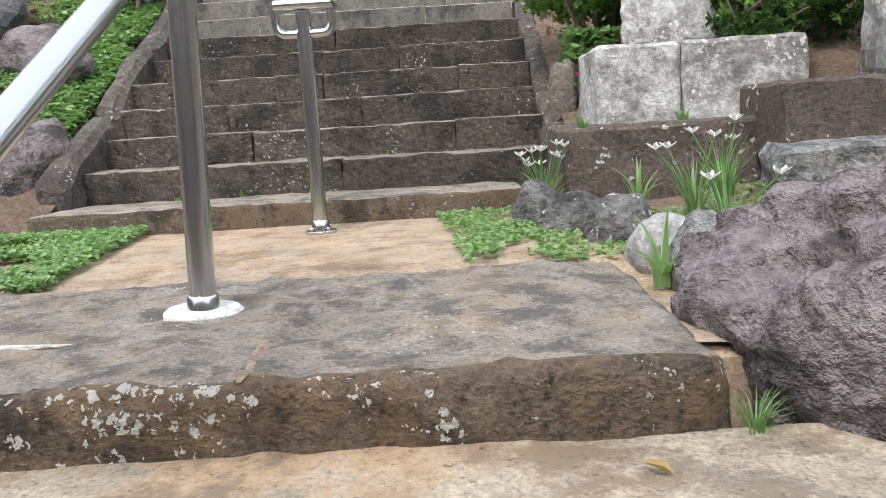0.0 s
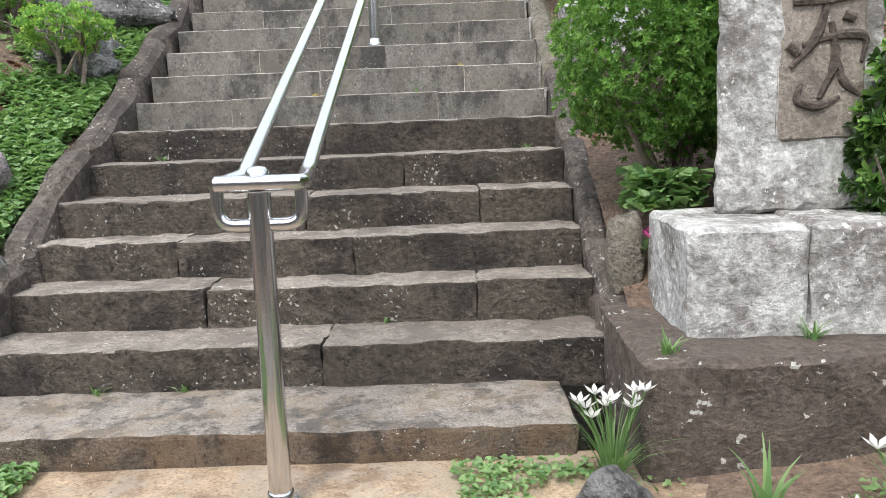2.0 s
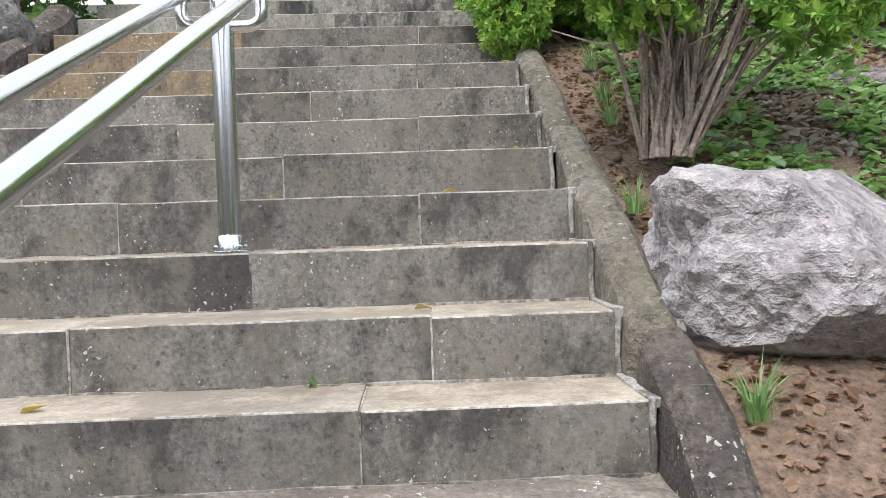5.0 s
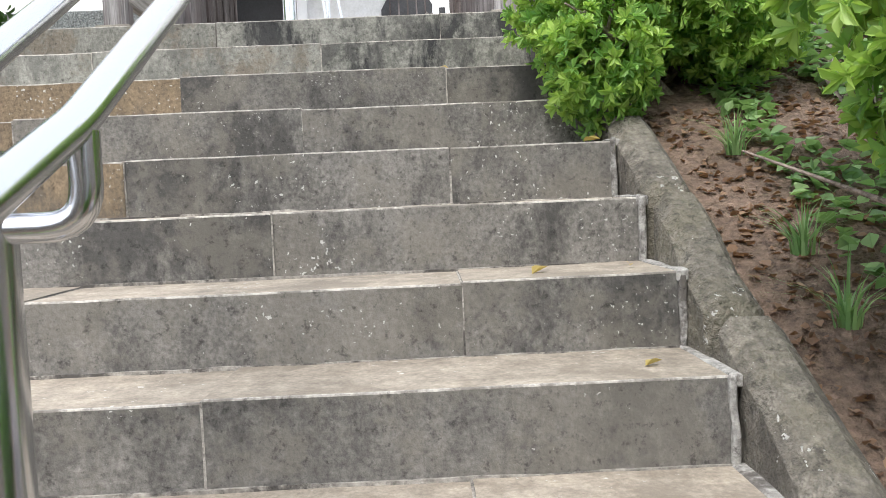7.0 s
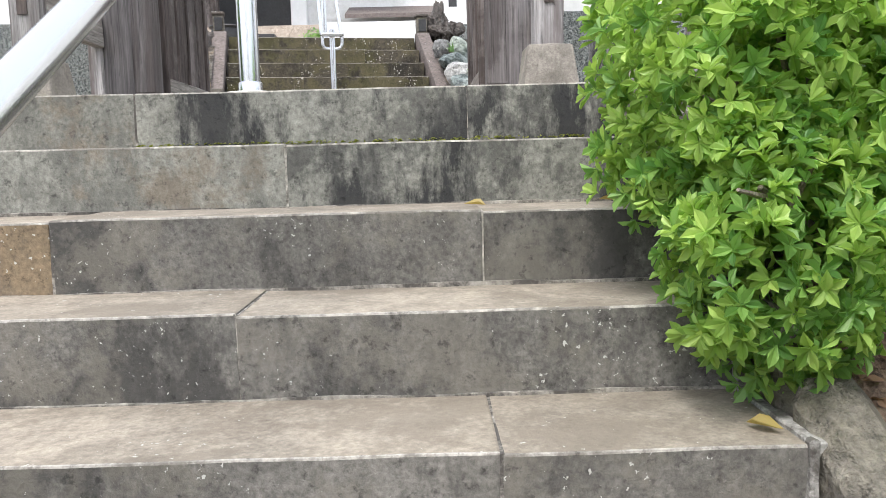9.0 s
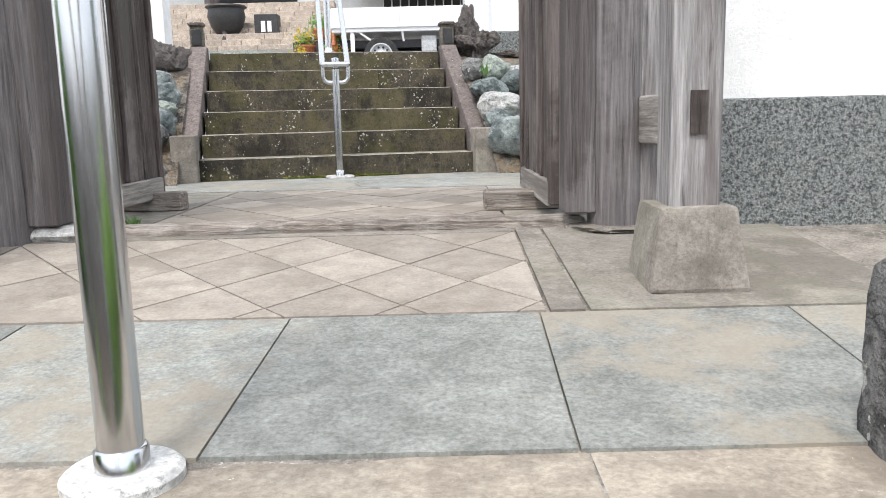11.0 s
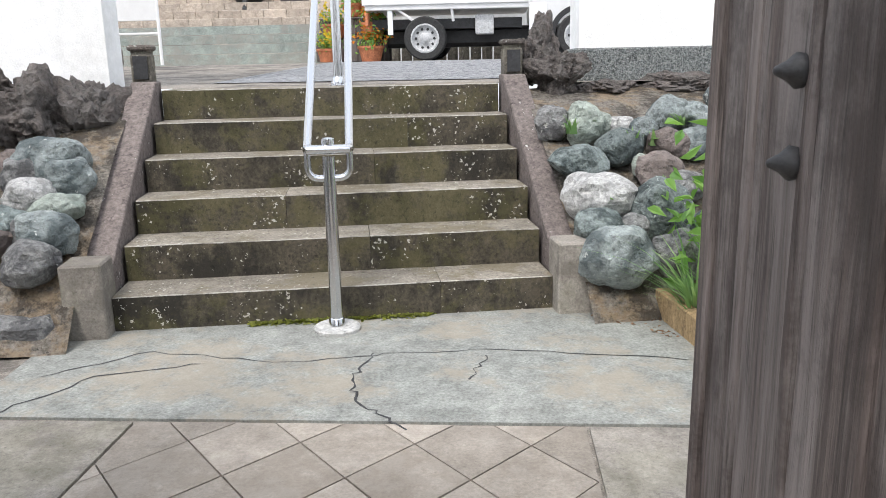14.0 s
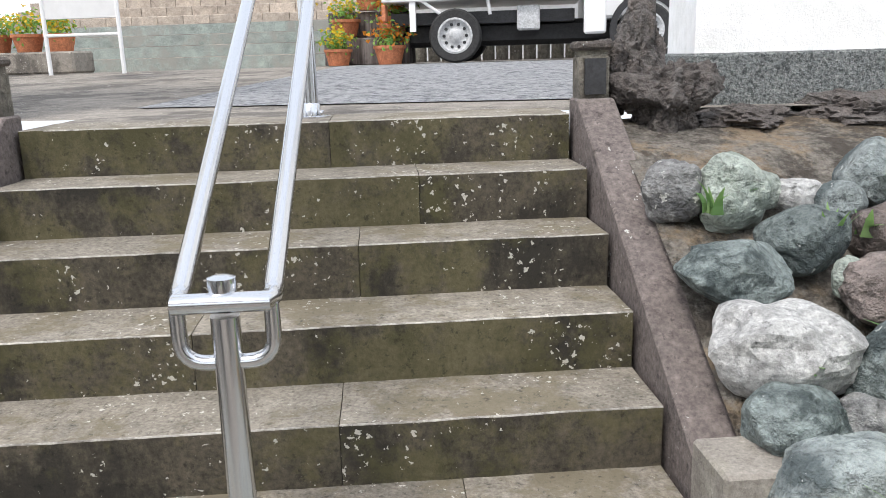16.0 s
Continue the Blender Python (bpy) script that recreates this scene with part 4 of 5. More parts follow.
# slabs at the head of the flight
xs = [-1.9, -1.2, -0.62, 0.02, 0.62, 1.22, 1.9]
for x0, x1 in zip(xs, xs[1:]):
    part("slab", tile_piece([(x0, 5.55), (x1, 5.55), (x1 + 0.02, 6.24), (x0 + 0.02, 6.24)]), PALE, paving)
# pale screed before the upper stairs, with its cracks
screed = part("screed", tile_piece([(-1.4, 9.01), (1.15, 9.01), (1.2, 10.05), (0.9, 10.25), (-1.5, 9.9)], gap=0.0), PALE)
tagged(screed, "pale greenish cracked cement screed", "paving", kind="structure")
rng = random.Random(4)


def crack(points, w):
    bm = bmesh.new()
    pts = [Vector((x, y, floor_z(y) + 0.0055)) for x, y in points]
    fine = []
    for p, q in zip(pts, pts[1:]):
        for i in range(8):
            t = i / 8
            fine.append(p.lerp(q, t) + Vector((rng.uniform(-1, 1), rng.uniform(-1, 1), 0)) * 0.014)
    fine.append(pts[-1])
    rows = []
    for i, p in enumerate(fine):
        d = (fine[min(i + 1, len(fine) - 1)] - fine[max(i - 1, 0)]).normalized()
        s = Vector((-d.y, d.x, 0)) * w * rng.uniform(0.3, 1.2)
        rows.append((bm.verts.new(p + s), bm.verts.new(p - s)))
    for a, b in zip(rows, rows[1:]):
        bm.faces.new((a[0], a[1], b[1], b[0]))
    ob = part("crack", bm, BLACK, screed)
    return ob


crack([(-1.3, 9.35), (-1.0, 9.6), (-0.4, 9.5), (-0.05, 9.6), (0.4, 9.66), (1.1, 9.55)], 0.004)
crack([(-0.1, 9.62), (-0.14, 9.35), (-0.1, 9.15), (0.1, 8.95)], 0.005)
crack([(0.35, 9.6), (0.28, 9.35)], 0.004)
crack([(-1.3, 9.0), (-1.1, 9.35), (-0.75, 9.48)], 0.005)

# round-topped end stone and curved stringer at the head of the flight
endp = part("end_post", rock_mesh((0.088, 0.13, 0.34), 7, rough=0.06, detail=4, boxy=0.6, fine=0.03), ROCK_DK, smooth=True)
endp.matrix_world = pose(1.145, 5.5, 3.25)
tagged(endp, "round-topped lichened stone post ending the stair kerb", "post")
cap_run = part("curved_stringer", prism([(4.6, 2.87), (4.85, 3.07), (5.1, 3.2), (5.4, 3.32), (5.42, 2.8), (4.65, 2.5)], 1.1, 1.25, bevel=0.03), KERB)
tagged(cap_run, "curving lichened stone stringer below the end post", "stringer", kind="structure")

# ---- monument ----
mon = thing("stone_monument", "lichened carved stone monument on a stepped plinth", "monument")
part("plinth", tops(box(1.1, 2.0, -0.66, 0.35, 0.0, 0.425, bevel=0.02, cut=0.09, rough=0.02, seed=21)), (STELE_DARK, STELE_DARK), mon, "dark lichen-spotted plinth")
part("plinth", box(2.0, 3.0, -0.64, 0.35, 0.0, 0.43, bevel=0.02, cut=0.09, rough=0.02, seed=22), STELE_DARK, mon)
part("base_block", box(1.297, 1.69, -0.42, 0.15, 0.405, 0.795, bevel=0.018, cut=0.07, rough=0.014, seed=23), STELE, mon)
part("base_block", box(1.696, 2.295, -0.42, 0.15, 0.405, 0.798, bevel=0.018, cut=0.07, rough=0.014, seed=24), STELE, mon)
bm = box(1.49, 2.08, -0.1, 0.22, 0.795, 2.85, bevel=0.035, cut=0.045, rough=0.016, seed=25, segs=3)
for v in bm.verts:
    v.co.x += (v.co.z - 0.795) * (0.0 if v.co.x < 1.7 else -0.02) + (max(0.0, v.co.y + 0.06) * 0.5 if v.co.x < 1.7 else 0.0)
part("stele", bm, STELE, mon, "tall rough-edged stele with pale lichen", smooth=False)
# carved panel and strokes of unreadable brush writing
part("panel", box(1.69, 2.0, -0.112, -0.08, 1.04, 2.6, bevel=0.02, cut=0.1, rough=0.008, seed=26), PANEL, mon, "sunken smooth writing panel")
rng = random.Random(8)
STROKES = ([(-0.14, 0.13), (0.0, 0.15), (0.15, 0.18)], [(-0.02, 0.19), (-0.05, 0.06), (-0.15, -0.04)], [(-0.12, 0.04), (0.02, 0.07), (0.15, 0.06), (0.12, -0.03)],
           [(0.02, 0.1), (0.05, -0.03), (-0.02, -0.16)], [(-0.13, -0.07), (-0.02, -0.03), (0.13, -0.02)], [(0.06, -0.03), (0.1, -0.12), (0.17, -0.15)], [(-0.08, -0.09), (-0.1, -0.15), (0.0, -0.17), (0.08, -0.13)],
           [(-0.15, 0.0), (-0.11, -0.03)], [(0.1, 0.12), (0.14, 0.1)])
for row in range(3):
    cz = 1.36 + row * 0.42
    flip = (1, -1, 1)[row]
    for i, st in enumerate(STROKES):
        if (i + row) % 5 == 4:
            continue
        dx, dz, lean = rng.uniform(-0.02, 0.02), rng.uniform(-0.025, 0.025), rng.uniform(-0.25, 0.25)
        pts = [(1.85 + flip * (x * 0.85 - z * lean * 0.4) + dx, -0.113, cz + z + x * lean * 0.5 + dz) for x, z in st]
        pts = rounded(pts, 0.06, 5) if len(pts) > 2 else [Vector(p) for p in pts]
        n = len(pts)
        part("carved_stroke", tube(pts, 0, 6, radii=[0.005 + 0.014 * math.sin(math.pi * min(1, (i2 + 1.2) / (n + 1))) ** 0.8 for i2 in range(n)]), STELE_DARK, mon)

mon2 = thing("stone_monument", "dark stone block with a pale pillar behind plants", "monument")
part("block", box(1.95, 2.95, -0.98, -0.45, 0.25, 0.57, bevel=0.015, cut=0.1, rough=0.012, seed=27), STELE_DARK, mon2)
part("pillar", box(2.5, 2.85, -0.75, -0.45, 0.57, 1.9, bevel=0.03, cut=0.1, rough=0.012, seed=28), STELE, mon2)
slab = part("stone_slab", box(1.85, 2.75, -1.25, -0.95, 0.05, 0.32, bevel=0.03, cut=0.08, rough=0.03, seed=29), ROCK_G)
tagged(slab, "rough grey stone slab edging the monument", "slab")
glass = bpy.data.materials.new("clear_glass")
glass.use_nodes = True
glass.node_tree.nodes["Principled BSDF"].inputs["Transmission Weight"].default_value = 1.0
glass.node_tree.nodes["Principled BSDF"].inputs["Roughness"].default_value = 0.02
cup = part("glass_cup", lathe([(0.03, 0), (0.036, 0.1), (0.033, 0.1), (0.027, 0.01)], 20, pose(2.34, -0.85, 0.577)), glass, smooth=True)
tagged(cup, "small clear glass of water on the stone block", "glass")

# ---- rocks of the lower garden ----
ROCK_LP = mat("pale_purple_rock", (0.22, 0.195, 0.2), (0.5, 0.46, 0.47), 4.5, 0.9, 1.0, 26, stain=((0.17, 0.15, 0.155), 6, 0.5), bump_d=0.04, gain=1.25)
rock("boulder", (1.7, -2.5, -0.12), (0.6, 0.6, 0.5), 3, ROCK_P, "large purple-grey boulder beside the platform", detail=6, flat=0.3, rough=0.2, fine=0.07)
edge = "edging stones"
for (x, y, sx, sy, sz, sd, mt) in ((0.95, -0.95, 0.13, 0.11, 0.16, 11, ROCK_DK), (1.05, -1.2, 0.16, 0.12, 0.13, 12, ROCK_DK), (1.17, -1.52, 0.13, 0.13, 0.15, 13, ROCK_DK), (1.23, -1.85, 0.12, 0.13, 0.14, 14, ROCK_PALE), (1.27, -2.12, 0.12, 0.12, 0.15, 15, ROCK_G)):
    rock("edging_stone", (x, y, 0.06), (sx, sy, sz), sd, mt, "grey rough stone edging the flower bed", group=edge, flat=0.5, rough=0.18)
rock("upright_stone", (1.22, 0.22, 0.6), (0.08, 0.08, 0.2), 17, KERB, "small upright lichened stone beside the steps", boxy=0.4, rough=0.1)
rock("boulder", (1.62, 2.28, 1.56), (0.44, 0.42, 0.34), 23, ROCK_LP, "pale purple-grey angular rock beside the stairs", flat=0.85, rough=0.16, detail=5, boxy=0.45)
rock("boulder", (2.71, 3.69, 2.09), (0.55, 0.35, 0.3), 22, ROCK_P, "broad grey rock under the yellow shrub", flat=0.6, rough=0.15)
rock("boulder", (-1.96, 2.90, 2.02), (0.5, 0.3, 0.2), 23, ROCK_DK, "flat dark grey rock in the garden", flat=0.5)
rock("boulder", (-2.00, 4.44, 2.79), (0.56, 0.34, 0.44), 24, ROCK_DK, "long grey boulder on the garden slope", flat=0.5)
rock("boulder", (-2.80, 4.44, 2.87), (0.52, 0.3, 0.44), 25, ROCK_DK, "grey boulder on the garden slope", flat=0.5)
rock("boulder", (-1.97, 2.38, 1.69), (0.28, 0.28, 0.3), 26, ROCK_G, "grey-blue rock among ground cover", flat=0.5)
rock("boulder", (-1.98, 0.99, 0.98), (0.3, 0.3, 0.3), 27, ROCK_P, "dark mossy rock beside the steps", flat=0.4)
rock("boulder", (-1.74, 2.22, 1.58), (0.16, 0.2, 0.1), 28, ROCK_G, "small flat rock among ground cover", flat=0.4)
rock("boulder", (-1.74, 0.17, 0.34), (0.25, 0.3, 0.3), 29, ROCK_P, "dark rock at the stair foot", flat=0.4)
rock("boulder", (-2.35, 0.05, 0.55), (0.4, 0.4, 0.4), 30, ROCK_P, "dark weathered rock on the slope", flat=0.5)
rock("boulder", (-2.78, 1.45, 1.49), (0.45, 0.4, 0.35), 31, ROCK_G, "dark grey rock on the slope", flat=0.5)

# ---- shrubs ----
shrub("rounded clipped evergreen shrub beside the monument", (1.5, 0.57, 0.82), [(1.42, 0.52, 1.43, 0.43, 0.42, 0.43), (1.82, 0.65, 1.39, 0.42, 0.4, 0.42)], 44000, 0.025, 31, material=LEAF_BOX, light=LEAF, stems=14, light_share=0.5)
shrub("leggy shrub with bare stems and green crown", (1.46, 2.88, 2.0), [(1.42, 2.85, 2.86, 0.3, 0.32, 0.3), (1.78, 2.95, 2.9, 0.36, 0.36, 0.34), (1.62, 2.75, 3.02, 0.34, 0.3, 0.22), (1.36, 2.72, 2.56, 0.22, 0.2, 0.22), (1.95, 2.75, 2.6, 0.28, 0.22, 0.3)], 16000, 0.044, 32, stems=48, stem_r=0.009, light_share=0.65)
shrub("bright green leafy shrub overhanging the stair edge", (1.42, 4.49, 2.74), [(1.19, 4.39, 3.13, 0.35, 0.37, 0.35), (1.51, 4.57, 3.23, 0.37, 0.41, 0.41), (1.1, 4.15, 2.81, 0.18, 0.2, 0.23), (1.6, 4.36, 3.0, 0.26, 0.28, 0.28)], 27000, 0.037, 33, stems=8, light_share=0.8)
shrub("bright yellow-green shrub on one bare stem", (1.72, 3.45, 2.3), [(1.62, 3.5, 2.98, 0.2, 0.2, 0.2), (1.7, 3.42, 3.2, 0.24, 0.22, 0.18), (1.5, 3.4, 3.12, 0.14, 0.14, 0.12)], 5200, 0.036, 34, stems=4, stem_r=0.016, light_share=0.75)
shrub("yellow-leaved shrub on dark stems", (2.84, 4.24, 2.37), [(2.94, 4.24, 3.02, 0.45, 0.35, 0.24), (3.29, 4.29, 2.92, 0.3, 0.3, 0.25)], 3500, 0.045, 35, material=LEAF_LIGHT, light=leaf_mat("golden_leaf", (0.35, 0.3, 0.03), (0.6, 0.5, 0.08), (0.5, 0.45, 0.08)), stems=14, stem_r=0.014)
shrub("tall dark hedge shrub beside the landing", (-1.89, 5.3, 3.09), [(-1.74, 5.2, 3.49, 0.5, 0.45, 0.42), (-2.39, 5.4, 3.64, 0.55, 0.5, 0.5), (-1.99, 5.4, 3.89, 0.5, 0.5, 0.4)], 9000, 0.055, 36, stems=6, material=LEAF_DARK, light=LEAF)
shrub("small clipped azalea above the rocks", (-1.95, 3.89, 2.44), [(-1.95, 3.89, 2.69, 0.26, 0.25, 0.14)], 1800, 0.035, 37, stems=7)
shrub("small clipped azalea with light leaves", (-2.74, 4.8, 2.99), [(-2.69, 4.8, 3.29, 0.34, 0.3, 0.24)], 2200, 0.04, 38, stems=7)
shrub("small clipped azalea among rocks", (-1.82, 2.02, 1.49), [(-1.82, 1.99, 1.81, 0.27, 0.25, 0.14)], 2000, 0.035, 39, stems=7)
shrub("clipped azalea on the upper slope", (-2.52, 2.48, 1.94), [(-2.47, 2.48, 2.29, 0.3, 0.3, 0.25)], 2200, 0.04, 40, stems=7)
shrub("dark leafy shrub behind the monument", (2.6, 0.72, 0.96), [(2.5, 0.62, 1.56, 0.5, 0.4, 0.6), (3.11, 0.52, 1.36, 0.5, 0.4, 0.6), (2.3, 0.12, 1.01, 0.25, 0.25, 0.3)], 8000, 0.06, 41, material=LEAF_DARK, light=LEAF, stems=6)
shrub("small shrub beside the monument base", (2.07, -0.15, 0.59), [(2.12, -0.2, 0.99, 0.19, 0.19, 0.38)], 2500, 0.045, 42, material=LEAF_DARK, light=LEAF, stems=5)
stake = part("tree_stake", tube([(2.62, 4.3, 2.4), (2.9, 4.3, 3.8)], 0.06, 10), WOOD)
tagged(stake, "leaning grey timber stake among the shrubs", "stake")
fence = thing("bamboo_fence", "dark bamboo fence above the slope", "fence")
for i in range(7):
    part("post", tube([(2.3 + i * 0.55, 6.3, 3.2), (2.3 + i * 0.55, 6.3, 4.1)], 0.022, 8), BARK, fence)
for z in (3.5, 3.8, 4.05):
    part("rail", tube([(2.2, 6.27, z), (5.8, 6.27, z)], 0.02, 8), BARK, fence)
post = part("wooden_post", tube([(1.45, 5.6, 3.15), (1.455, 5.6, 3.6), (1.45, 5.61, 4.05)], 0.036, 12), WOOD)
tagged(post, "weathered grey wooden post beside the landing", "post")


# ---- ground plants ----
def ground_cover(label, n, region, height, size, material, seed, lift=0.03, kind="stuff"):
    rng = np.random.default_rng(seed)
    pts = []
    while len(pts) < n:
        x, y = region(rng)
        if noise.noise(Vector((x * 3.1, y * 3.1, seed))) > -0.25:
            pts.append((x, y, height(x, y) + rng.uniform(0.2, 1.0) * lift))
    pts = np.array(pts)
    ob = leaf_cloud("ground_cover", pts, np.tile([0, 0, 1.0], (len(pts), 1)), size, size * 0.85, material, seed=seed, spread=0.35, fold=0.1)
    return tagged(ob, label, "ground cover", kind=kind)


def between(x0, x1, y0, y1):
    return lambda r: (r.uniform(x0, x1), r.uniform(y0, y1))


def left_bed(r):
    y = r.uniform(-1.85, -0.45)
    return r.uniform(-2.6, np.interp(y, [-1.8, -0.45], [-0.72, -0.9])), y


def right_bed(r):
    y = r.uniform(-1.85, -0.5)
    return min(1.2, np.interp(y, [-1.85, -0.5], [0.62, 0.5]) + abs(r.normal(0.22, 0.2))), y


ground_cover("dense low clover carpet beside the earth path", 13000, left_bed, lambda x, y: 0.035, 0.028, CLOVER, 51, 0.05)
ground_cover("patchy low clover on the earth beside the path", 2200, right_bed, lambda x, y: 0.045, 0.024, CLOVER, 52, 0.03)
ground_cover("creeping ground cover along the stair kerb", 23000, lambda r: ((lambda y: (-1.56 - abs(r.normal(0, 0.36)), y))(r.uniform(0.1, 5.2))), left_ground, 0.045, CLOVER, 53, 0.1)
ground_cover("scattered weeds in the flower bed", 1500, between(1.2, 2.1, -2.1, -0.85), right_ground, 0.026, CLOVER, 54, 0.04)
ground_cover("dry leaf litter under the shrubs", 8000, between(1.27, 3.6, 1.2, 5.2), right_ground, 0.028, LITTER, 55, 0.015)
PALE_LITTER = leaf_mat("pale_dry_leaf", (0.25, 0.22, 0.18), (0.55, 0.52, 0.46), (0.3, 0.28, 0.22))
ground_cover("pale dry leaf litter behind the leggy shrub", 5000, between(1.9, 4.2, 2.9, 5.3), right_ground, 0.045, PALE_LITTER, 59, 0.02)
ground_cover("green creepers under the shrubs", 9000, between(1.5, 4.2, 2.5, 5.3), right_ground, 0.05, CLOVER, 56, 0.06)
ground_cover("dry leaf litter on the slope", 1200, between(-4.5, -1.6, 0.2, 5.3), left_ground, 0.05, LITTER, 57, 0.015)
ground_cover("large round-leaved plant by the shrub foot", 420, between(1.26, 1.55, 0.2, 0.5), lambda x, y: 0.74, 0.065, CLOVER, 58, 0.2)


def tuft(label, place, n, length, width, seed, spread=0.5, flowers=0, material=None, name="lily_plant", petal=None):
    """A clump of long bent blades, with star flowers on stalks."""
    root = thing(name, label, "plant")
    root.location = place
    rng = random.Random(seed)
    bm = bmesh.new()
    for i in range(n):
        a, l = rng.uniform(0, 6.28), length * rng.uniform(0.6, 1.15)
        s = spread * rng.uniform(0.2, 1.1)
        d = Vector((math.cos(a), math.sin(a), 0))
        w = Vector((-d.y, d.x, 0)) * width
        st = d * rng.uniform(0, 0.03)
        prev = None
        for k in range(5):
            t = k / 4
            p = st + d * (s * l * t * t) + Vector((0, 0, l * (t - 0.45 * s * t * t)))
            ww = w * (1 - t) + w * 0.05
            cur = (bm.verts.new(p - ww), bm.verts.new(p + ww))
            if prev:
                bm.faces.new((prev[0], prev[1], cur[1], cur[0]))
            prev = cur
    part("foliage", bm, material or CLOVER, root)
    for i in range(flowers):
        a, h = rng.uniform(0, 6.28), length * rng.uniform(0.8, 1.15)
        top = Vector((math.cos(a) * 0.12 * rng.uniform(0.3, 1.2), math.sin(a) * 0.12 * rng.uniform(0.3, 1.2), h))
        part("stalk", tube([(0, 0, 0), top * 0.6 + Vector((0, 0, 0.03)), top], 0.003, 5), CLOVER, root)
        fb = bmesh.new()
        for k in range(6):
            b = k * 1.047 + a
            o = Vector((math.cos(b), math.sin(b), 0.7)).normalized()
            q = Vector((-math.sin(b), math.cos(b), 0)) * 0.009
            v = [fb.verts.new(top), fb.verts.new(top + o * 0.024 + q), fb.verts.new(top + o * 0.045), fb.verts.new(top + o * 0.024 - q)]
            fb.faces.new(v)
        part("flower", fb, petal or PETAL, root, "white star-shaped flower")
    return root


tuft("clump of rain lilies with white flowers at the kerb end", (1.0, -0.66, 0.02), 90, 0.3, 0.005, 1, 0.7, 11)
tuft("rain lilies with white flowers in the bed", (1.42, -1.5, 0.1), 60, 0.26, 0.005, 2, 0.6, 3)
tuft("rain lilies with white flowers in the bed", (1.6, -1.25, 0.12), 60, 0.28, 0.005, 3, 0.6, 3)
tuft("rain lilies with white flowers beside the boulder", (1.38, -1.95, 0.08), 40, 0.25, 0.005, 4, 0.6, 2)
tuft("broad-leaved bamboo grass beside the boulder", (1.14, -2.15, 0.02), 12, 0.22, 0.014, 5, 0.9, 0, name="bamboo_grass")
tuft("thin grass at the platform corner", (1.12, -2.85, -0.1), 60, 0.09, 0.002, 6, 0.9, 0, name="grass_tuft")
tuft("leafy weed in the bed", (1.75, -0.9, 0.12), 10, 0.2, 0.012, 7, 0.9, 0, name="weed")
tuft("leafy weed in the bed", (1.35, -0.98, 0.1), 10, 0.2, 0.012, 8, 0.9, 0, name="weed")
tuft("small weed on the plinth", (1.2, -0.55, 0.42), 14, 0.09, 0.008, 9, 0.9, 0, name="weed")
tuft("small fern growing from the base joint", (1.69, -0.46, 0.42), 16, 0.1, 0.008, 10, 0.9, 0, name="weed")
tuft("pink cyclamen flowers beside the upright stone", (1.27, 0.2, 0.6), 14, 0.1, 0.02, 11, 0.9, 4, name="cyclamen", petal=PINK)
for i, (x, y, z) in enumerate(((1.28, 2.62, 1.76), (1.32, 3.1, 2.1), (1.36, 3.35, 2.22), (1.3, 2.15, 1.48), (1.45, 3.95, 2.47), (1.3, 1.8, 1.3))):
    tuft("grass tuft at the edge of the kerb", (x, y, z), 34, 0.17, 0.004, 20 + i, 1.0, 0, name="grass_tuft")
for i, (x, y, k) in enumerate(((0.33, 2.17, 7), (0.22, 0.34, 1), (-0.9, 0.02, 0), (-1.1, 1.52, 5), (0.95, 1.52, 5), (-0.55, 0.02, 0))):
    tuft("tiny weed in the step joint", (x, y - 0.01, step_z(k)), 8, 0.05, 0.01, 30 + i, 1.0, 0, name="weed")

# fallen leaves and chips
fallen = np.array([(0.62, 4.7, step_z(16)), (0.95, 4.75, step_z(16)), (0.8, 3.5, step_z(12)), (1.02, 3.52, step_z(12)), (0.98, 3.2, step_z(11)), (0.7, 2.9, step_z(10)), (0.1, 2.9, step_z(10)), (0.9, -3.0, -0.1), (0.6, 2.28, step_z(8)), (1.05, 4.05, step_z(14)), (-0.3, 1.98, step_z(7))])
fl = leaf_cloud("fallen_leaves", fallen + [0, 0, 0.012], np.tile([0, 0, 1.0], (len(fallen), 1)), 0.05, 0.025, FALLEN, seed=5, spread=0.15)
tagged(fl, "few yellow-brown fallen leaves on the steps", "leaves", kind="stuff")

# ---- banks beside the upper stairs ----
def bank_z(y):
    return F2 + np.interp(y, [-0.3, -0.05, 0.5, 1.0, 1.4], [0.0, 0.24, 0.6, 0.9, 0.98])


BANK = mat("mortared_bank", (0.11, 0.095, 0.075), (0.32, 0.29, 0.25), 6, 0.95, 1.0, 50, stain2=((0.05, 0.04, 0.03), 5, 0.8), stain=((0.32, 0.22, 0.12), 3, 0.6), bump_d=0.04)
for s in (-1, 1):
    bm = bmesh.new()
    rows = []
    for j in range(13):
        y = -0.26 + j * 0.145
        rows.append([bm.verts.new(UP @ Vector((s * (UW + 0.12 + i * 0.3), y, bank_z(y) - F2 - 0.03 + 0.02 * noise.noise(Vector((i * 3.0, y * 5, s)))))) for i in range(16)])
    for a, b in zip(rows, rows[1:]):
        for i in range(15):
            bm.faces.new((a[i], a[i + 1], b[i + 1], b[i]))
    bmesh.ops.recalc_face_normals(bm, faces=bm.faces)
    tagged(part("bank_right" if s > 0 else "bank_left", bm, BANK, smooth=True), "sloping earth bank behind the boulders", "bank", kind="structure")


def boulder(x, t, sx, sz, seed, material, label):
    """A boulder on the bank: x across, t up the bank from 0 to 1."""
    y = -0.1 + t * 1.05
    p = UP @ Vector((x, y, bank_z(y) - F2 + sz * 0.25))
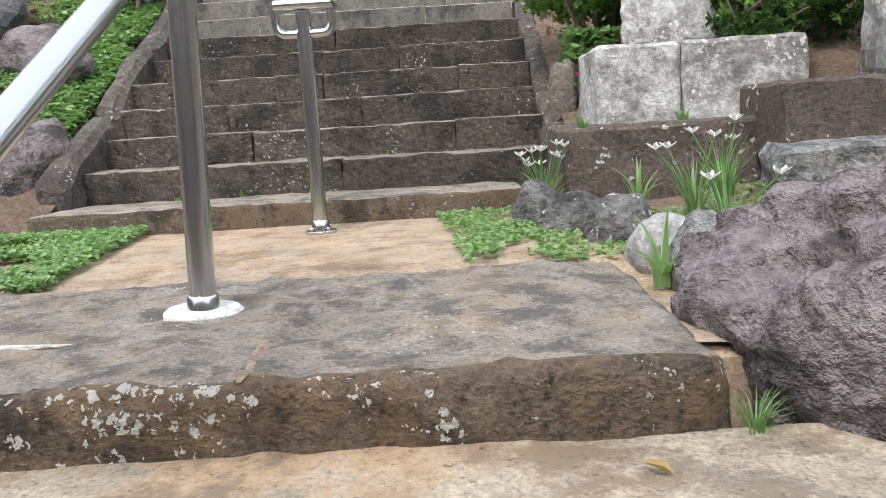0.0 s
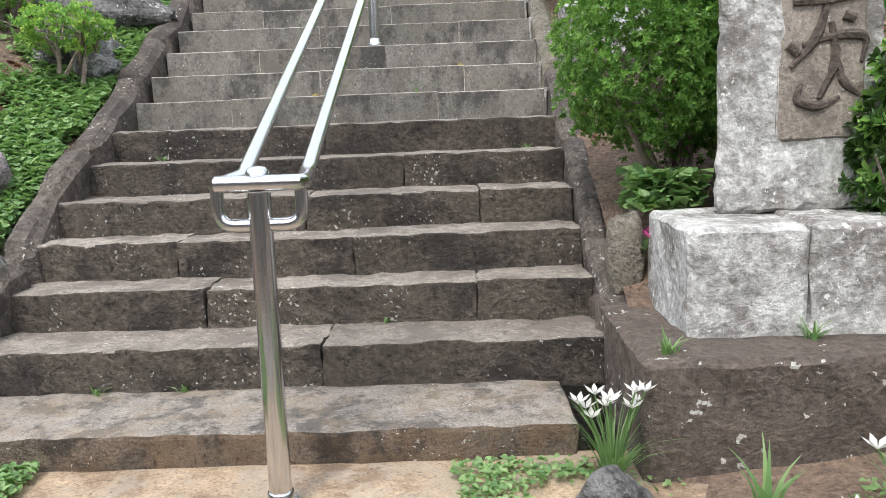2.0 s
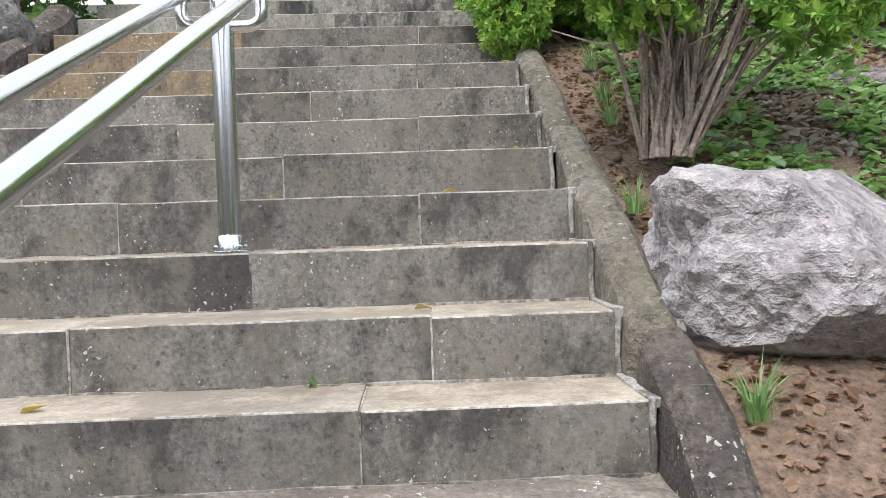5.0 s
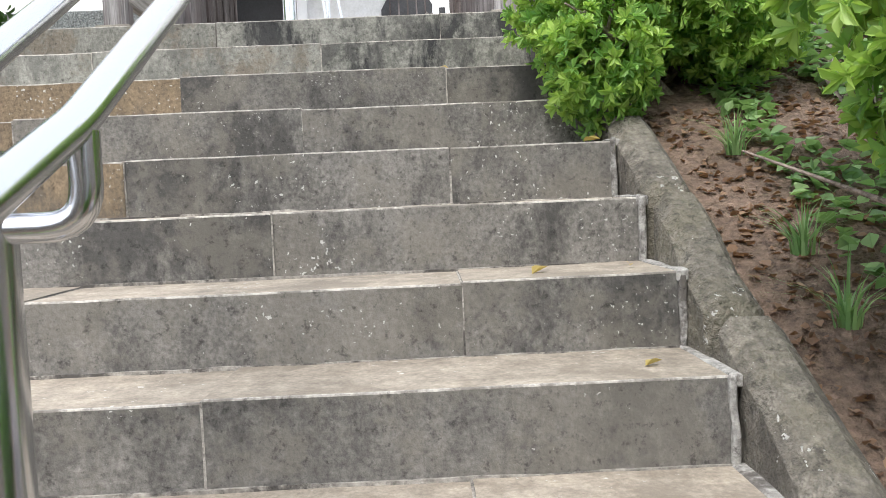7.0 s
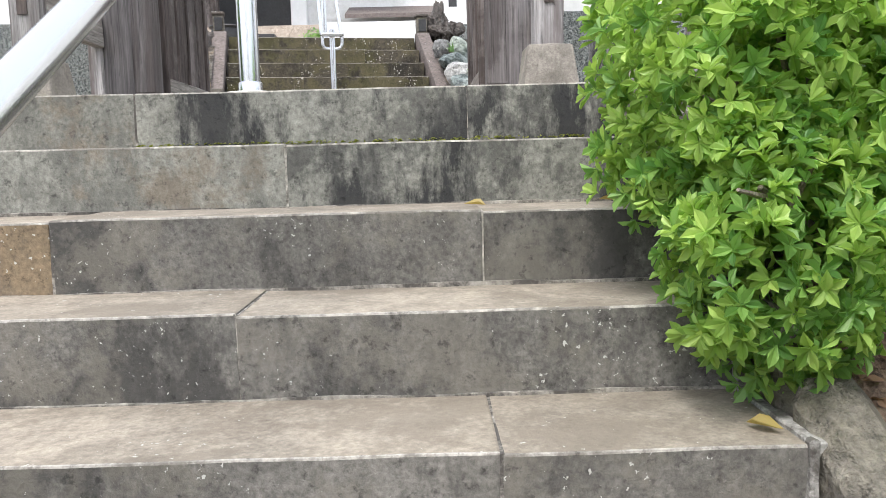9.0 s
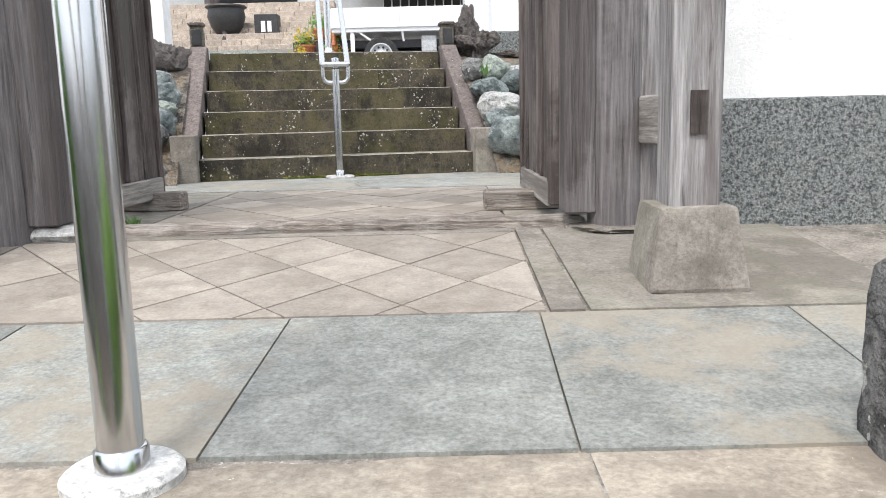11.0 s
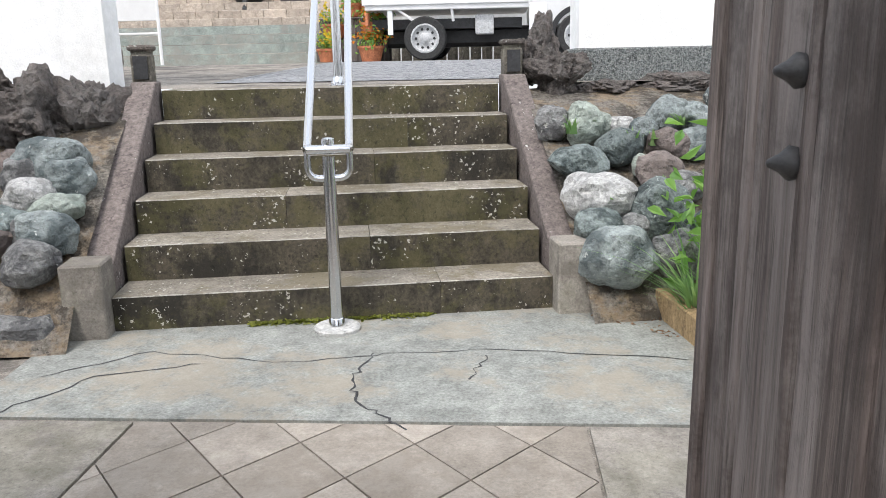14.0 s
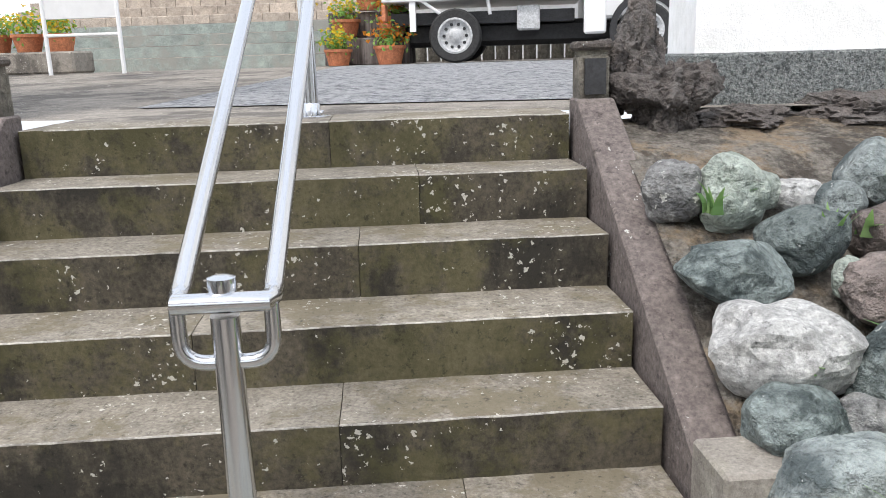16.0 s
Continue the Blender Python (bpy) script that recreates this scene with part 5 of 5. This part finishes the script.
    r = rock("boulder", p, (sx, sx * 0.8, sz), seed, material, label, turn=seed * 37 % 90 - 45, group="bank boulders", rough=0.2, flat=0.6, fine=0.03)
    return r


BL = "rounded blue-grey boulder set in the bank"
for i, (x, t, sx, sz, mt) in enumerate((
    (2.05, 0.4, 0.18, 0.16, ROCK_B), (2.15, 0.72, 0.16, 0.14, ROCK_G), (2.25, 1.0, 0.17, 0.14, ROCK_B), (2.4, 0.5, 0.2, 0.18, ROCK_B), (2.5, 0.85, 0.17, 0.15, ROCK_G), (2.7, 0.6, 0.2, 0.18, ROCK_B), (2.1, 0.1, 0.18, 0.16, ROCK_G), (2.6, 0.2, 0.2, 0.18, ROCK_B),
    (-1.85, 0.3, 0.15, 0.12, ROCK_G), (-2.0, 0.55, 0.15, 0.13, ROCK_B), (-2.1, 0.15, 0.18, 0.14, ROCK_B), (-2.0, 0.78, 0.16, 0.14, ROCK_B), (-2.3, 0.45, 0.18, 0.15, ROCK_B), (-2.35, 0.75, 0.18, 0.15, ROCK_G), (-2.6, 0.5, 0.2, 0.17, ROCK_B))):
    boulder(x, t, sx, sz, 60 + i, mt, {ROCK_PALE: "pale speckled boulder set in the bank", STRING: "brown rounded boulder set in the bank", ROCK_G: "dark grey boulder set in the bank"}.get(mt, BL))
ROCK_PG = mat("pale_green_boulder", (0.25, 0.3, 0.26), (0.45, 0.5, 0.44), 5, 0.75, 0.9, 40, stain=((0.14, 0.18, 0.15), 5, 0.6), bump_d=0.03)
ROCK_BR = mat("brown_boulder", (0.13, 0.105, 0.095), (0.28, 0.235, 0.215), 6, 0.85, 1.0, 40, stain=((0.08, 0.062, 0.055), 5, 0.6), bump_d=0.03)
ROCK_DG = mat("dark_green_boulder", (0.055, 0.08, 0.08), (0.26, 0.3, 0.29), 8, 0.75, 1.0, 36, spots=((0.5, 0.53, 0.5), 22, 0.35), stain=((0.03, 0.045, 0.047), 5, 0.8), bump_d=0.035)
ROCK_KIND = {"G": (ROCK_G, "smooth dark grey boulder set in the bank"), "PG": (ROCK_PG, "pale green boulder set in the bank"), "PK": (ROCK_PALE, "pinkish white stone set in the bank"), "B": (ROCK_B, "blue-grey boulder set in the bank"),
             "DG": (ROCK_DG, "dark green speckled boulder set in the bank"), "BR": (ROCK_BR, "brown rounded boulder set in the bank"), "PALE": (ROCK_PALE, "large pale granite boulder set in the bank")}
for i, (kind, x, y, w, h) in enumerate((
    ("G", 1.14, 0.73, 0.089, 0.089), ("PG", 1.31, 0.71, 0.104, 0.128), ("PG", 1.41, 0.72, 0.048, 0.057), ("PK", 1.50, 0.70, 0.070, 0.049), ("B", 1.61, 0.65, 0.076, 0.076), ("B", 1.79, 0.76, 0.113, 0.105), ("B", 1.91, 0.73, 0.096, 0.094), ("DG", 1.21, 0.45, 0.145, 0.090), ("DG", 1.45, 0.54, 0.126, 0.101), ("BR", 1.70, 0.55, 0.112, 0.077), ("BR", 1.59, 0.37, 0.132, 0.093), ("PG", 1.51, 0.41, 0.038, 0.057), ("PALE", 1.24, 0.23, 0.174, 0.109), ("DG", 1.51, 0.12, 0.153, 0.153), ("DG", 1.19, 0.05, 0.114, 0.096), ("G", 1.35, 0.04, 0.066, 0.059), ("B", 1.23, -0.11, 0.164, 0.136), ("G", 1.70, 0.27, 0.103, 0.082), ("B", 1.86, 0.55, 0.090, 0.090), ("G", 1.51, -0.13, 0.119, 0.110), ("B", 1.70, 0.01, 0.111, 0.102),
    ("B", -1.34, 0.57, 0.178, 0.120), ("B", -1.23, 0.46, 0.116, 0.093), ("PALE", -1.37, 0.36, 0.115, 0.083), ("PG", -1.24, 0.28, 0.126, 0.063), ("G", -1.31, 0.15, 0.098, 0.071), ("B", -1.24, 0.14, 0.127, 0.105), ("G", -1.27, -0.01, 0.116, 0.099), ("G", -1.44, 0.47, 0.094, 0.094), ("DG", -1.42, 0.18, 0.102, 0.089),
    ("G", -1.74, 0.60, 0.117, 0.113), ("B", -1.89, 0.57, 0.114, 0.106), ("DG", -1.63, 0.34, 0.111, 0.089), ("BR", -1.48, 0.11, 0.118, 0.078), ("G", -1.76, 0.36, 0.101, 0.091), ("DG", -1.59, 0.08, 0.095, 0.078), ("B", -1.76, 0.14, 0.104, 0.087), ("G", -1.28, 0.01, 0.098, 0.055), ("BR", -1.50, 0.55, 0.092, 0.074))):
    rock("boulder", UP @ Vector((x, y, 0.62 * y + 0.34)), (w * 1.05, max(w, h) * 0.9, h * 1.1), 170 + i, ROCK_KIND[kind][0], ROCK_KIND[kind][1], turn=6 + i * 7 % 20, group="bank boulders", rough=0.17, flat=0.5, fine=0.03, boxy=0.25)
rb = random.Random(3)
for i in range(14):
    s = -1
    boulder(s * rb.uniform(1.3, 2.9), rb.uniform(0.0, 1.0), rb.uniform(0.06, 0.1), rb.uniform(0.05, 0.09), 140 + i, (ROCK_B, ROCK_G, ROCK_PALE)[i % 3], "small cobble wedged between the boulders")
foot = part("foot_stone", box(-2.6, -1.15, -0.2, 0.1, -0.03, 0.14, bevel=0.03, cut=0.1, rough=0.02, m=UP), ROCK_G)
tagged(foot, "low dark grey stone along the bank foot", "stone")
for i, (x, y, z, sx, sz) in enumerate(((1.32, 1.3, 1.03, 0.15, 0.13), (1.68, 1.42, 0.93, 0.2, 0.06), (1.28, 1.5, 1.2, 0.11, 0.17), (1.15, 1.50, 1.12, 0.13, 0.13), (2.12, 1.4, 0.94, 0.22, 0.08), (2.55, 1.38, 0.95, 0.24, 0.09), (-1.29, 1.07, 0.83, 0.20, 0.22), (-1.55, 1.00, 0.87, 0.28, 0.24), (-1.76, 1.05, 1.01, 0.13, 0.11), (-1.94, 0.95, 0.80, 0.30, 0.21), (-2.35, 1.00, 0.83, 0.32, 0.24))):
    rock("lava_rock", UP @ Vector((x, y, z)), (sx, sx * 0.75, sz), 110 + i, LAVA, "jagged black lava rock topping the bank", turn=i * 40, group="lava rocks", rough=0.4, fine=0.16, detail=5)

for i, (x, y) in enumerate(((1.22, 0.62), (1.5, 0.5), (1.62, 0.52), (1.28, 0.12), (1.55, 0.18), (1.82, 0.66))):
    p = UP @ Vector((x, y, 0.62 * y + 0.36))
    tuft("small broad-leaved weed between the boulders", p, 9, 0.11, 0.018, 300 + i, 0.9, 0, name="weed")
tuft("small green weed on the paving beside the door", (-0.86, 7.6, F2 + 0.004), 30, 0.05, 0.006, 310, 1.0, 0, name="weed")
# planting strip inside the gate
planter = part("planter_board", plank_mesh(-0.03, 0.03, -0.75, 0.0, 0, 0.13, 5, pose(1.11, 10.12, F2, 0, 0, 10)), mat("yellow_timber", (0.22, 0.145, 0.07), (0.34, 0.24, 0.13), 8, 0.8, 0.4, 70, streak=0.2))
tagged(planter, "yellowish timber edging board of the planting strip", "board")
tuft("tall lily with broad pointed green leaves", (1.32, 9.85, F2), 34, 0.62, 0.02, 60, 0.6, 0, name="lily_plant")
tuft("long-leaved plant behind the timber board", (1.2, 9.88, F2), 60, 0.5, 0.012, 61, 0.8, 0, name="lily_plant")
leafy = thing("leafy_plant", "tall plant with broad bright green leaves", "plant")
pts = np.random.default_rng(9).normal(0, 1, (170, 3)) * [0.12, 0.12, 0.2] + [1.36, 10.05, F2 + 0.48]
leaf_cloud("foliage", pts, np.tile([0, -0.4, 0.8], (170, 1)), 0.105, 0.04, LEAF, leafy, 6)
for k in range(5):
    part("stalk", tube([(1.32 + 0.02 * k, 10.02, F2), (1.27 + 0.05 * k, 10.0 + 0.03 * k, F2 + 0.7)], 0.006, 6), CLOVER, leafy)
moss = ground_cover("moss and leaf debris at the stair foot", 500, between(0.8, 1.15, 9.8, 10.2), lambda x, y: F2, 0.03, LITTER, 63, 0.012)

MOSSY = leaf_mat("moss_tips", (0.1, 0.11, 0.02), (0.28, 0.3, 0.05), (0.2, 0.24, 0.04))
ground_cover("yellow-green moss line along the stair foot", 900, lambda r: (lambda x, v: tuple((UP @ Vector((x, v, 0)))[:2]))(r.uniform(-0.4, 0.5), -abs(r.normal(0, 0.02))), lambda x, y: F2 + 0.006, 0.018, MOSSY, 64, 0.02)
ground_cover("thin moss along the foot of the top riser", 300, lambda r: (r.uniform(-0.36, 1.1), 5.222 - abs(r.normal(0, 0.008))), lambda x, y: step_z(17) + 0.004, 0.012, MOSSY, 65, 0.012)
# ---- upper court ----
wr = thing("wall_upper_right", "white plastered building wall on a granite base", "wall", kind="structure")
part("base", box(0.87, 7, 11.84, 12.5, 4.0, 4.52, bevel=0.01), GRANITE, wr)
part("plaster", box(0.9, 7, 11.87, 12.5, 4.52, 8.0), PLASTER, wr)
wl = thing("wall_upper_left", "white plastered wall beside the stairs", "wall", kind="structure")
part("plaster", box(-8, -2.02, 11.6, 11.8, 4.1, 8.0), PLASTER, wl)
gv = sheet("gravel_court", -1.6, 9, 12.2, 16.9, 10, 8, lambda x, y: court_z(y) - 0.002, GRAVEL, "blue-grey gravel in the forecourt")


def wheel(root, x, y, z, r=0.265):
    w = part("tyre", lathe([(r * 0.66, -0.07), (r * 0.93, -0.075), (r, -0.05), (r, 0.05), (r * 0.93, 0.075), (r * 0.66, 0.07)], 32, pose(x, y, z, 90, 0, 0), True), RUBBER, root, smooth=True)
    part("rim", lathe([(r * 0.67, -0.01), (r * 0.67, 0.072), (r * 0.6, 0.075), (r * 0.52, 0.04), (r * 0.3, 0.035), (r * 0.2, 0.06), (r * 0.1, 0.065)], 28, pose(x, y, z, 90, 0, 0)), GREY_METAL, w, "silver steel rim", smooth=True)
    for k in range(10):
        a = k * 0.628
        part("vent_hole", lathe([(0.017, 0.036), (0.017, 0.046)], 8, pose(x, y, z, 90, 0, 0) @ Matrix.Translation((math.cos(a) * r * 0.43, math.sin(a) * r * 0.43, 0.0))), BLACK, w)
    return w


truck = thing("pickup_truck", "small white flatbed kei truck parked on gravel", "truck")
TX, TY, TZ = -0.49, 16.85, COURT + 0.265
for x in (TX, TX + 1.88):
    wheel(truck, x, TY - (0.03 if x > TX else 0.0), TZ)
    wheel(truck, x, TY + 1.2, TZ)
part("frame", box(TX - 0.68, TX + 1.2, TY + 0.15, TY + 1.1, TZ + 0.12, TZ + 0.24), BLACK, truck)
part("bed_floor", box(TX - 0.74, TX + 1.28, TY - 0.06, TY + 1.3, TZ + 0.34, TZ + 0.42, bevel=0.008), PAINT, truck)
part("side_gate", box(TX - 0.74, TX + 1.26, TY - 0.08, TY - 0.05, TZ + 0.4, TZ + 0.7, bevel=0.008), PAINT, truck, "ribbed white drop side")
for k in range(5):
    part("rib", box(TX - 0.7 + k * 0.48, TX - 0.66 + k * 0.48, TY - 0.092, TY - 0.078, TZ + 0.41, TZ + 0.69), PAINT, truck)
part("side_gate", box(TX - 0.74, TX + 1.26, TY + 1.28, TY + 1.31, TZ + 0.4, TZ + 0.7), PAINT, truck)
part("tail_gate", box(TX - 0.77, TX - 0.74, TY - 0.08, TY + 1.31, TZ + 0.4, TZ + 0.7, bevel=0.008), PAINT, truck)
part("cab", prism([(TY - 0.06, TZ + 0.12), (TY + 1.32, TZ + 0.12), (TY + 1.32, TZ + 0.75), (TY + 1.2, TZ + 1.45), (TY + 0.06, TZ + 1.45), (TY - 0.06, TZ + 0.75)], TX + 1.3, TX + 2.35, bevel=0.03), PAINT, truck)
part("side_window", box(TX + 1.42, TX + 2.1, TY - 0.03, TY + 0.02, TZ + 0.8, TZ + 1.3), BLACK, truck)
part("wheel_arch", lathe([(0.285, -0.02), (0.35, -0.02), (0.35, 0.02), (0.285, 0.02)], 28, pose(TX + 1.88, TY - 0.055, TZ + 0.01, 90, 0, 0), True), BLACK, truck)
part("rocker", box(TX + 1.28, TX + 1.5, TY - 0.07, TY, TZ - 0.02, TZ + 0.4, bevel=0.02), PAINT, truck)
part("fuel_box", box(TX + 0.62, TX + 0.85, TY + 0.02, TY + 0.3, TZ + 0.04, TZ + 0.28, bevel=0.015), GREY_METAL, truck, "grey underfloor box")
part("mud_guard", box(TX - 0.46, TX - 0.4, TY - 0.04, TY + 0.02, TZ + 0.05, TZ + 0.34, m=None), PAINT, truck)
for dx in (-0.35, 0.33):
    part("stay", tube([(TX + dx, TY - 0.03, TZ + 0.36), (TX + dx * 0.7 + 0.12, TY, TZ + 0.2)], 0.018, 8), PAINT, truck)
part("tail_lamp", box(TX - 0.74, TX - 0.7, TY - 0.07, TY + 0.08, TZ + 0.16, TZ + 0.32, bevel=0.006), TERRA, truck, "red tail lamp")
part("underbody", box(TX - 0.6, TX + 1.9, TY + 0.4, TY + 0.9, TZ - 0.1, TZ + 0.15, bevel=0.05), BLACK, truck)

logs = thing("log_edging", "row of upright sawn log edging posts behind the truck", "edging")
for k in range(16):
    part("log", lathe([(0.075, 0), (0.075, 0.26 + 0.02 * (k % 3)), (0.06, 0.275 + 0.02 * (k % 3))], 12, pose(-1.1 + k * 0.17, 18.7, COURT)), KERB, logs)

court = thing("stairs_3", "broad greenish concrete steps up to the temple", "stairs", kind="structure")
TEAL = mat("greenish_concrete", (0.2, 0.26, 0.24), (0.34, 0.37, 0.34), 2, 0.9, 0.3, 80, stain=((0.3, 0.29, 0.26), 1.2, 0.8))
for k in range(4):
    part("step", tops(box(-7.5, -1.9, 17.7 + k * 0.33, 19.4, COURT + 0.14 * k - 0.05, COURT + 0.14 * (k + 1), bevel=0.008)), (TEAL, CONCRETE), court)
BRICK = mat("beige_block", (0.3, 0.25, 0.2), (0.45, 0.39, 0.33), 4, 0.9, 0.3, 80)
for k in range(9):
    for i in range(14):
        part("step_block", box(-7.0 + i * 0.37, -6.635 + i * 0.37, 19.3 + k * 0.32, 19.7 + k * 0.32, COURT + 0.5 + 0.14 * k, COURT + 0.56 + 0.14 * (k + 1), bevel=0.006), BRICK, court)


def pot(x, y, z, r, flower, seed):
    root = thing("flower_pot", "terracotta pot of small bright flowers", "flower pot", "flower pots")
    root.location = (x, y, z)
    part("pot", lathe([(r * 0.75, 0), (r, r * 1.0), (r * 1.08, r * 1.0), (r * 1.08, r * 1.2), (r * 0.95, r * 1.2)], 18), TERRA, root, smooth=True)
    rg = np.random.default_rng(seed)
    p = rg.normal(0, 1, (160, 3)) * [r * 0.6, r * 0.6, r * 0.45] + [0, 0, r * 1.7]
    leaf_cloud("foliage", p, np.tile([0, 0, 1.0], (160, 1)), 0.05, 0.03, LEAF, root, seed)
    f = rg.normal(0, 1, (70, 3)) * [r * 0.6, r * 0.6, r * 0.35] + [0, -0.02, r * 2.0]
    leaf_cloud("blossom", f, np.tile([0, -0.5, 0.8], (70, 1)), 0.045, 0.045, flower, root, seed + 1)
    return root


for i, (x, y, z, r, f) in enumerate(((-1.75, 17.0, 0, 0.14, YELLOW), (-1.2, 17.0, 0, 0.16, ORANGE), (-1.2, 17.25, 0.3, 0.16, ORANGE), (-1.72, 17.3, 0.3, 0.15, YELLOW), (-1.25, 17.5, 0.58, 0.16, CLOVER), (-1.5, 17.5, 0.58, 0.14, CLOVER))):
    pot(x, y, COURT + z, r, f, 200 + i)
for z0, yy in ((0.0, 17.3), (0.0, 17.55)):
    hh = 0.28 if yy < 17.4 else 0.56
    sh = part("plant_stand", box(-1.95, -1.02, yy - 0.1, yy + 0.12, COURT, COURT + hh, bevel=0.01), WOOD_DARK)
    tagged(sh, "dark timber stand holding flower pots", "stand", "pot stands")
bench = part("stone_bench", box(-5.7, -4.3, 16.3, 16.7, COURT, COURT + 0.22, bevel=0.02), CONCRETE)
tagged(bench, "low concrete ledge with flower pots", "ledge")
for i, x in enumerate((-5.25, -4.9, -4.55)):
    pot(x + 0.02, 16.5, COURT + 0.22, 0.15, YELLOW, 220 + i)
sign = thing("sign_board", "blank white standing board with a metal frame", "sign")
part("board", box(-3.75, -3.1, 15.0, 15.03, COURT + 0.45, COURT + 1.5, bevel=0.004), PAINT, sign)
part("frame", tube(rounded([(-3.75, 15.0, COURT), (-3.75, 15.0, COURT + 1.5), (-3.1, 15.0, COURT + 1.5), (-3.1, 15.0, COURT)], 0.05), 0.018, 8), PAINT, sign)
part("crossbar", tube([(-3.75, 15.0, COURT + 0.32), (-3.1, 15.0, COURT + 0.32)], 0.014, 8), PAINT, sign)

censer = thing("incense_burner", "black iron incense bowl on a granite block", "incense burner")
part("block", box(-4.1, -3.3, 19.9, 20.5, COURT + 0.55, COURT + 0.86, bevel=0.01), ROCK_PALE, censer, "pale granite block")
part("bowl", lathe([(0.12, 0), (0.2, 0.02), (0.3, 0.15), (0.36, 0.34), (0.34, 0.48), (0.4, 0.52), (0.38, 0.55)], 24, pose(-3.7, 20.2, COURT + 0.98)), BLACK, censer, smooth=True)
for k in range(3):
    a = k * 2.09 + 0.5
    part("foot", tube([(-3.7 + 0.24 * math.cos(a), 20.2 + 0.24 * math.sin(a), COURT + 0.86), (-3.7 + 0.17 * math.cos(a), 20.2 + 0.17 * math.sin(a), COURT + 1.1)], 0.045, 8), BLACK, censer)
offer = thing("offering_box", "black metal box with pale lettering bars", "box")
part("box", box(-3.15, -2.7, 20.1, 20.4, COURT + 0.9, COURT + 1.35, bevel=0.01), BLACK, offer)
part("lettering", box(-3.02, -2.94, 20.09, 20.1, COURT + 1.02, COURT + 1.22), PAINT, offer)
part("lettering", box(-2.9, -2.82, 20.09, 20.1, COURT + 1.02, COURT + 1.22), PAINT, offer)
part("leg", box(-3.12, -3.08, 20.2, 20.24, COURT + 0.6, COURT + 0.92), BLACK, offer)
part("leg", box(-2.77, -2.73, 20.2, 20.24, COURT + 0.6, COURT + 0.92), BLACK, offer)

temple = thing("temple_hall", "white plastered temple hall with dark openings and broad eaves", "temple")
part("wall", box(-2.6, 9.5, 23.6, 24.0, COURT - 0.1, 12.0), PLASTER, temple)
part("side_wall", box(-9.0, -4.9, 23.6, 24.0, COURT - 0.1, 12.0), PLASTER, temple)
# Black panel behind the opening stands for the shade inside the hall.
part("interior", box(-5.2, -2.5, 24.9, 25.2, COURT - 0.1, 10.0), BLACK, temple, "black panel for the unlit interior")
part("lintel_wall", box(-4.9, -2.6, 23.6, 24.0, 8.6, 12.0), PLASTER, temple)
part("pillar", box(-2.85, -2.45, 23.3, 23.6, COURT, 9.0, bevel=0.02), PAINT, temple, "white square pillar")
part("pillar", box(-5.0, -4.7, 23.3, 23.6, COURT, 9.0, bevel=0.02), WOOD_DARK, temple)
arch = [(-0.47, 7.35), (-0.47, 7.65), (-0.3, 7.95), (-0.02, 7.98), (0.25, 8.15), (0.52, 7.98), (0.8, 7.95), (0.97, 7.65), (0.97, 7.35)]
bm = bmesh.new()
f = bm.faces.new([bm.verts.new((x, 23.52, z)) for x, z in arch])
ex = bmesh.ops.extrude_face_region(bm, geom=[f])
for v in ex["geom"]:
    if isinstance(v, bmesh.types.BMVert):
        v.co.y += 0.12
bmesh.ops.recalc_face_normals(bm, faces=bm.faces)
win = part("window", bm, BLACK, temple, "dark bell-shaped lattice window")
for k in range(1, 6):
    part("lattice_bar", box(-0.47 + k * 0.24 - 0.02, -0.47 + k * 0.24 + 0.02, 23.49, 23.52, 7.37, 7.9), WOOD_DARK, win)
part("beam", box(-2.4, 9.0, 23.4, 23.6, 8.3, 8.5), PAINT, temple, "white cross beam")
part("window", box(0.3, 1.6, 23.5, 23.6, 9.0, 9.7), BLACK, temple, "dark upper window")
part("eaves", prism([(21.4, 9.1), (25.5, 10.9), (25.5, 11.1), (21.4, 9.25)], -9, -0.4), PAINT, temple, "white underside of broad eaves")
for k in range(20):
    part("rafter", prism([(21.4, 9.02), (25.0, 10.6), (25.0, 10.7), (21.4, 9.12)], -6 + k * 0.28, -5.9 + k * 0.28), PAINT, temple)
part("lattice_window", box(-0.9, 1.6, 23.5, 23.6, 5.6, 6.6), BLACK, temple, "dark lattice window")
for k in range(12):
    part("lattice_bar", box(-0.9 + k * 0.2, -0.87 + k * 0.2, 23.47, 23.5, 5.6, 6.6), PAINT, temple)
part("lower_roof", prism([(22.3, 6.5), (23.6, 6.9), (23.6, 7.0), (22.3, 6.6)], -1.4, 9), STRING, temple)
desk = thing("offering_desk", "brown wooden offering desk in the temple entrance", "desk")
part("top", box(-4.3, -3.0, 24.2, 24.6, 6.25, 6.33), TERRA, desk)
for x in (-4.25, -3.1):
    part("leg", box(x, x + 0.07, 24.25, 24.55, 5.95, 6.25), TERRA, desk)
part("plinth", box(-5.2, -2.4, 22.2, 25.0, COURT, 5.95), BRICK, temple)

# sides of the place, out of the walk's sight
trees = thing("tree", "tall leafy evergreen behind the shrubs", "tree")
part("trunk", tube([(6.6, 4.4, 2.6), (6.7, 4.5, 4.2), (6.5, 4.6, 5.8)], 0, 10, radii=[0.16, 0.12, 0.06]), BARK, trees, smooth=True)
p, nn = crown_points(6000, [(6.7, 4.5, 5.6, 1.4, 1.3, 1.1), (7.4, 4.0, 5.0, 1.1, 1.0, 0.9)], 71)
leaf_cloud("crown", p, nn, 0.09, 0.04, LEAF_DARK, trees, 71)
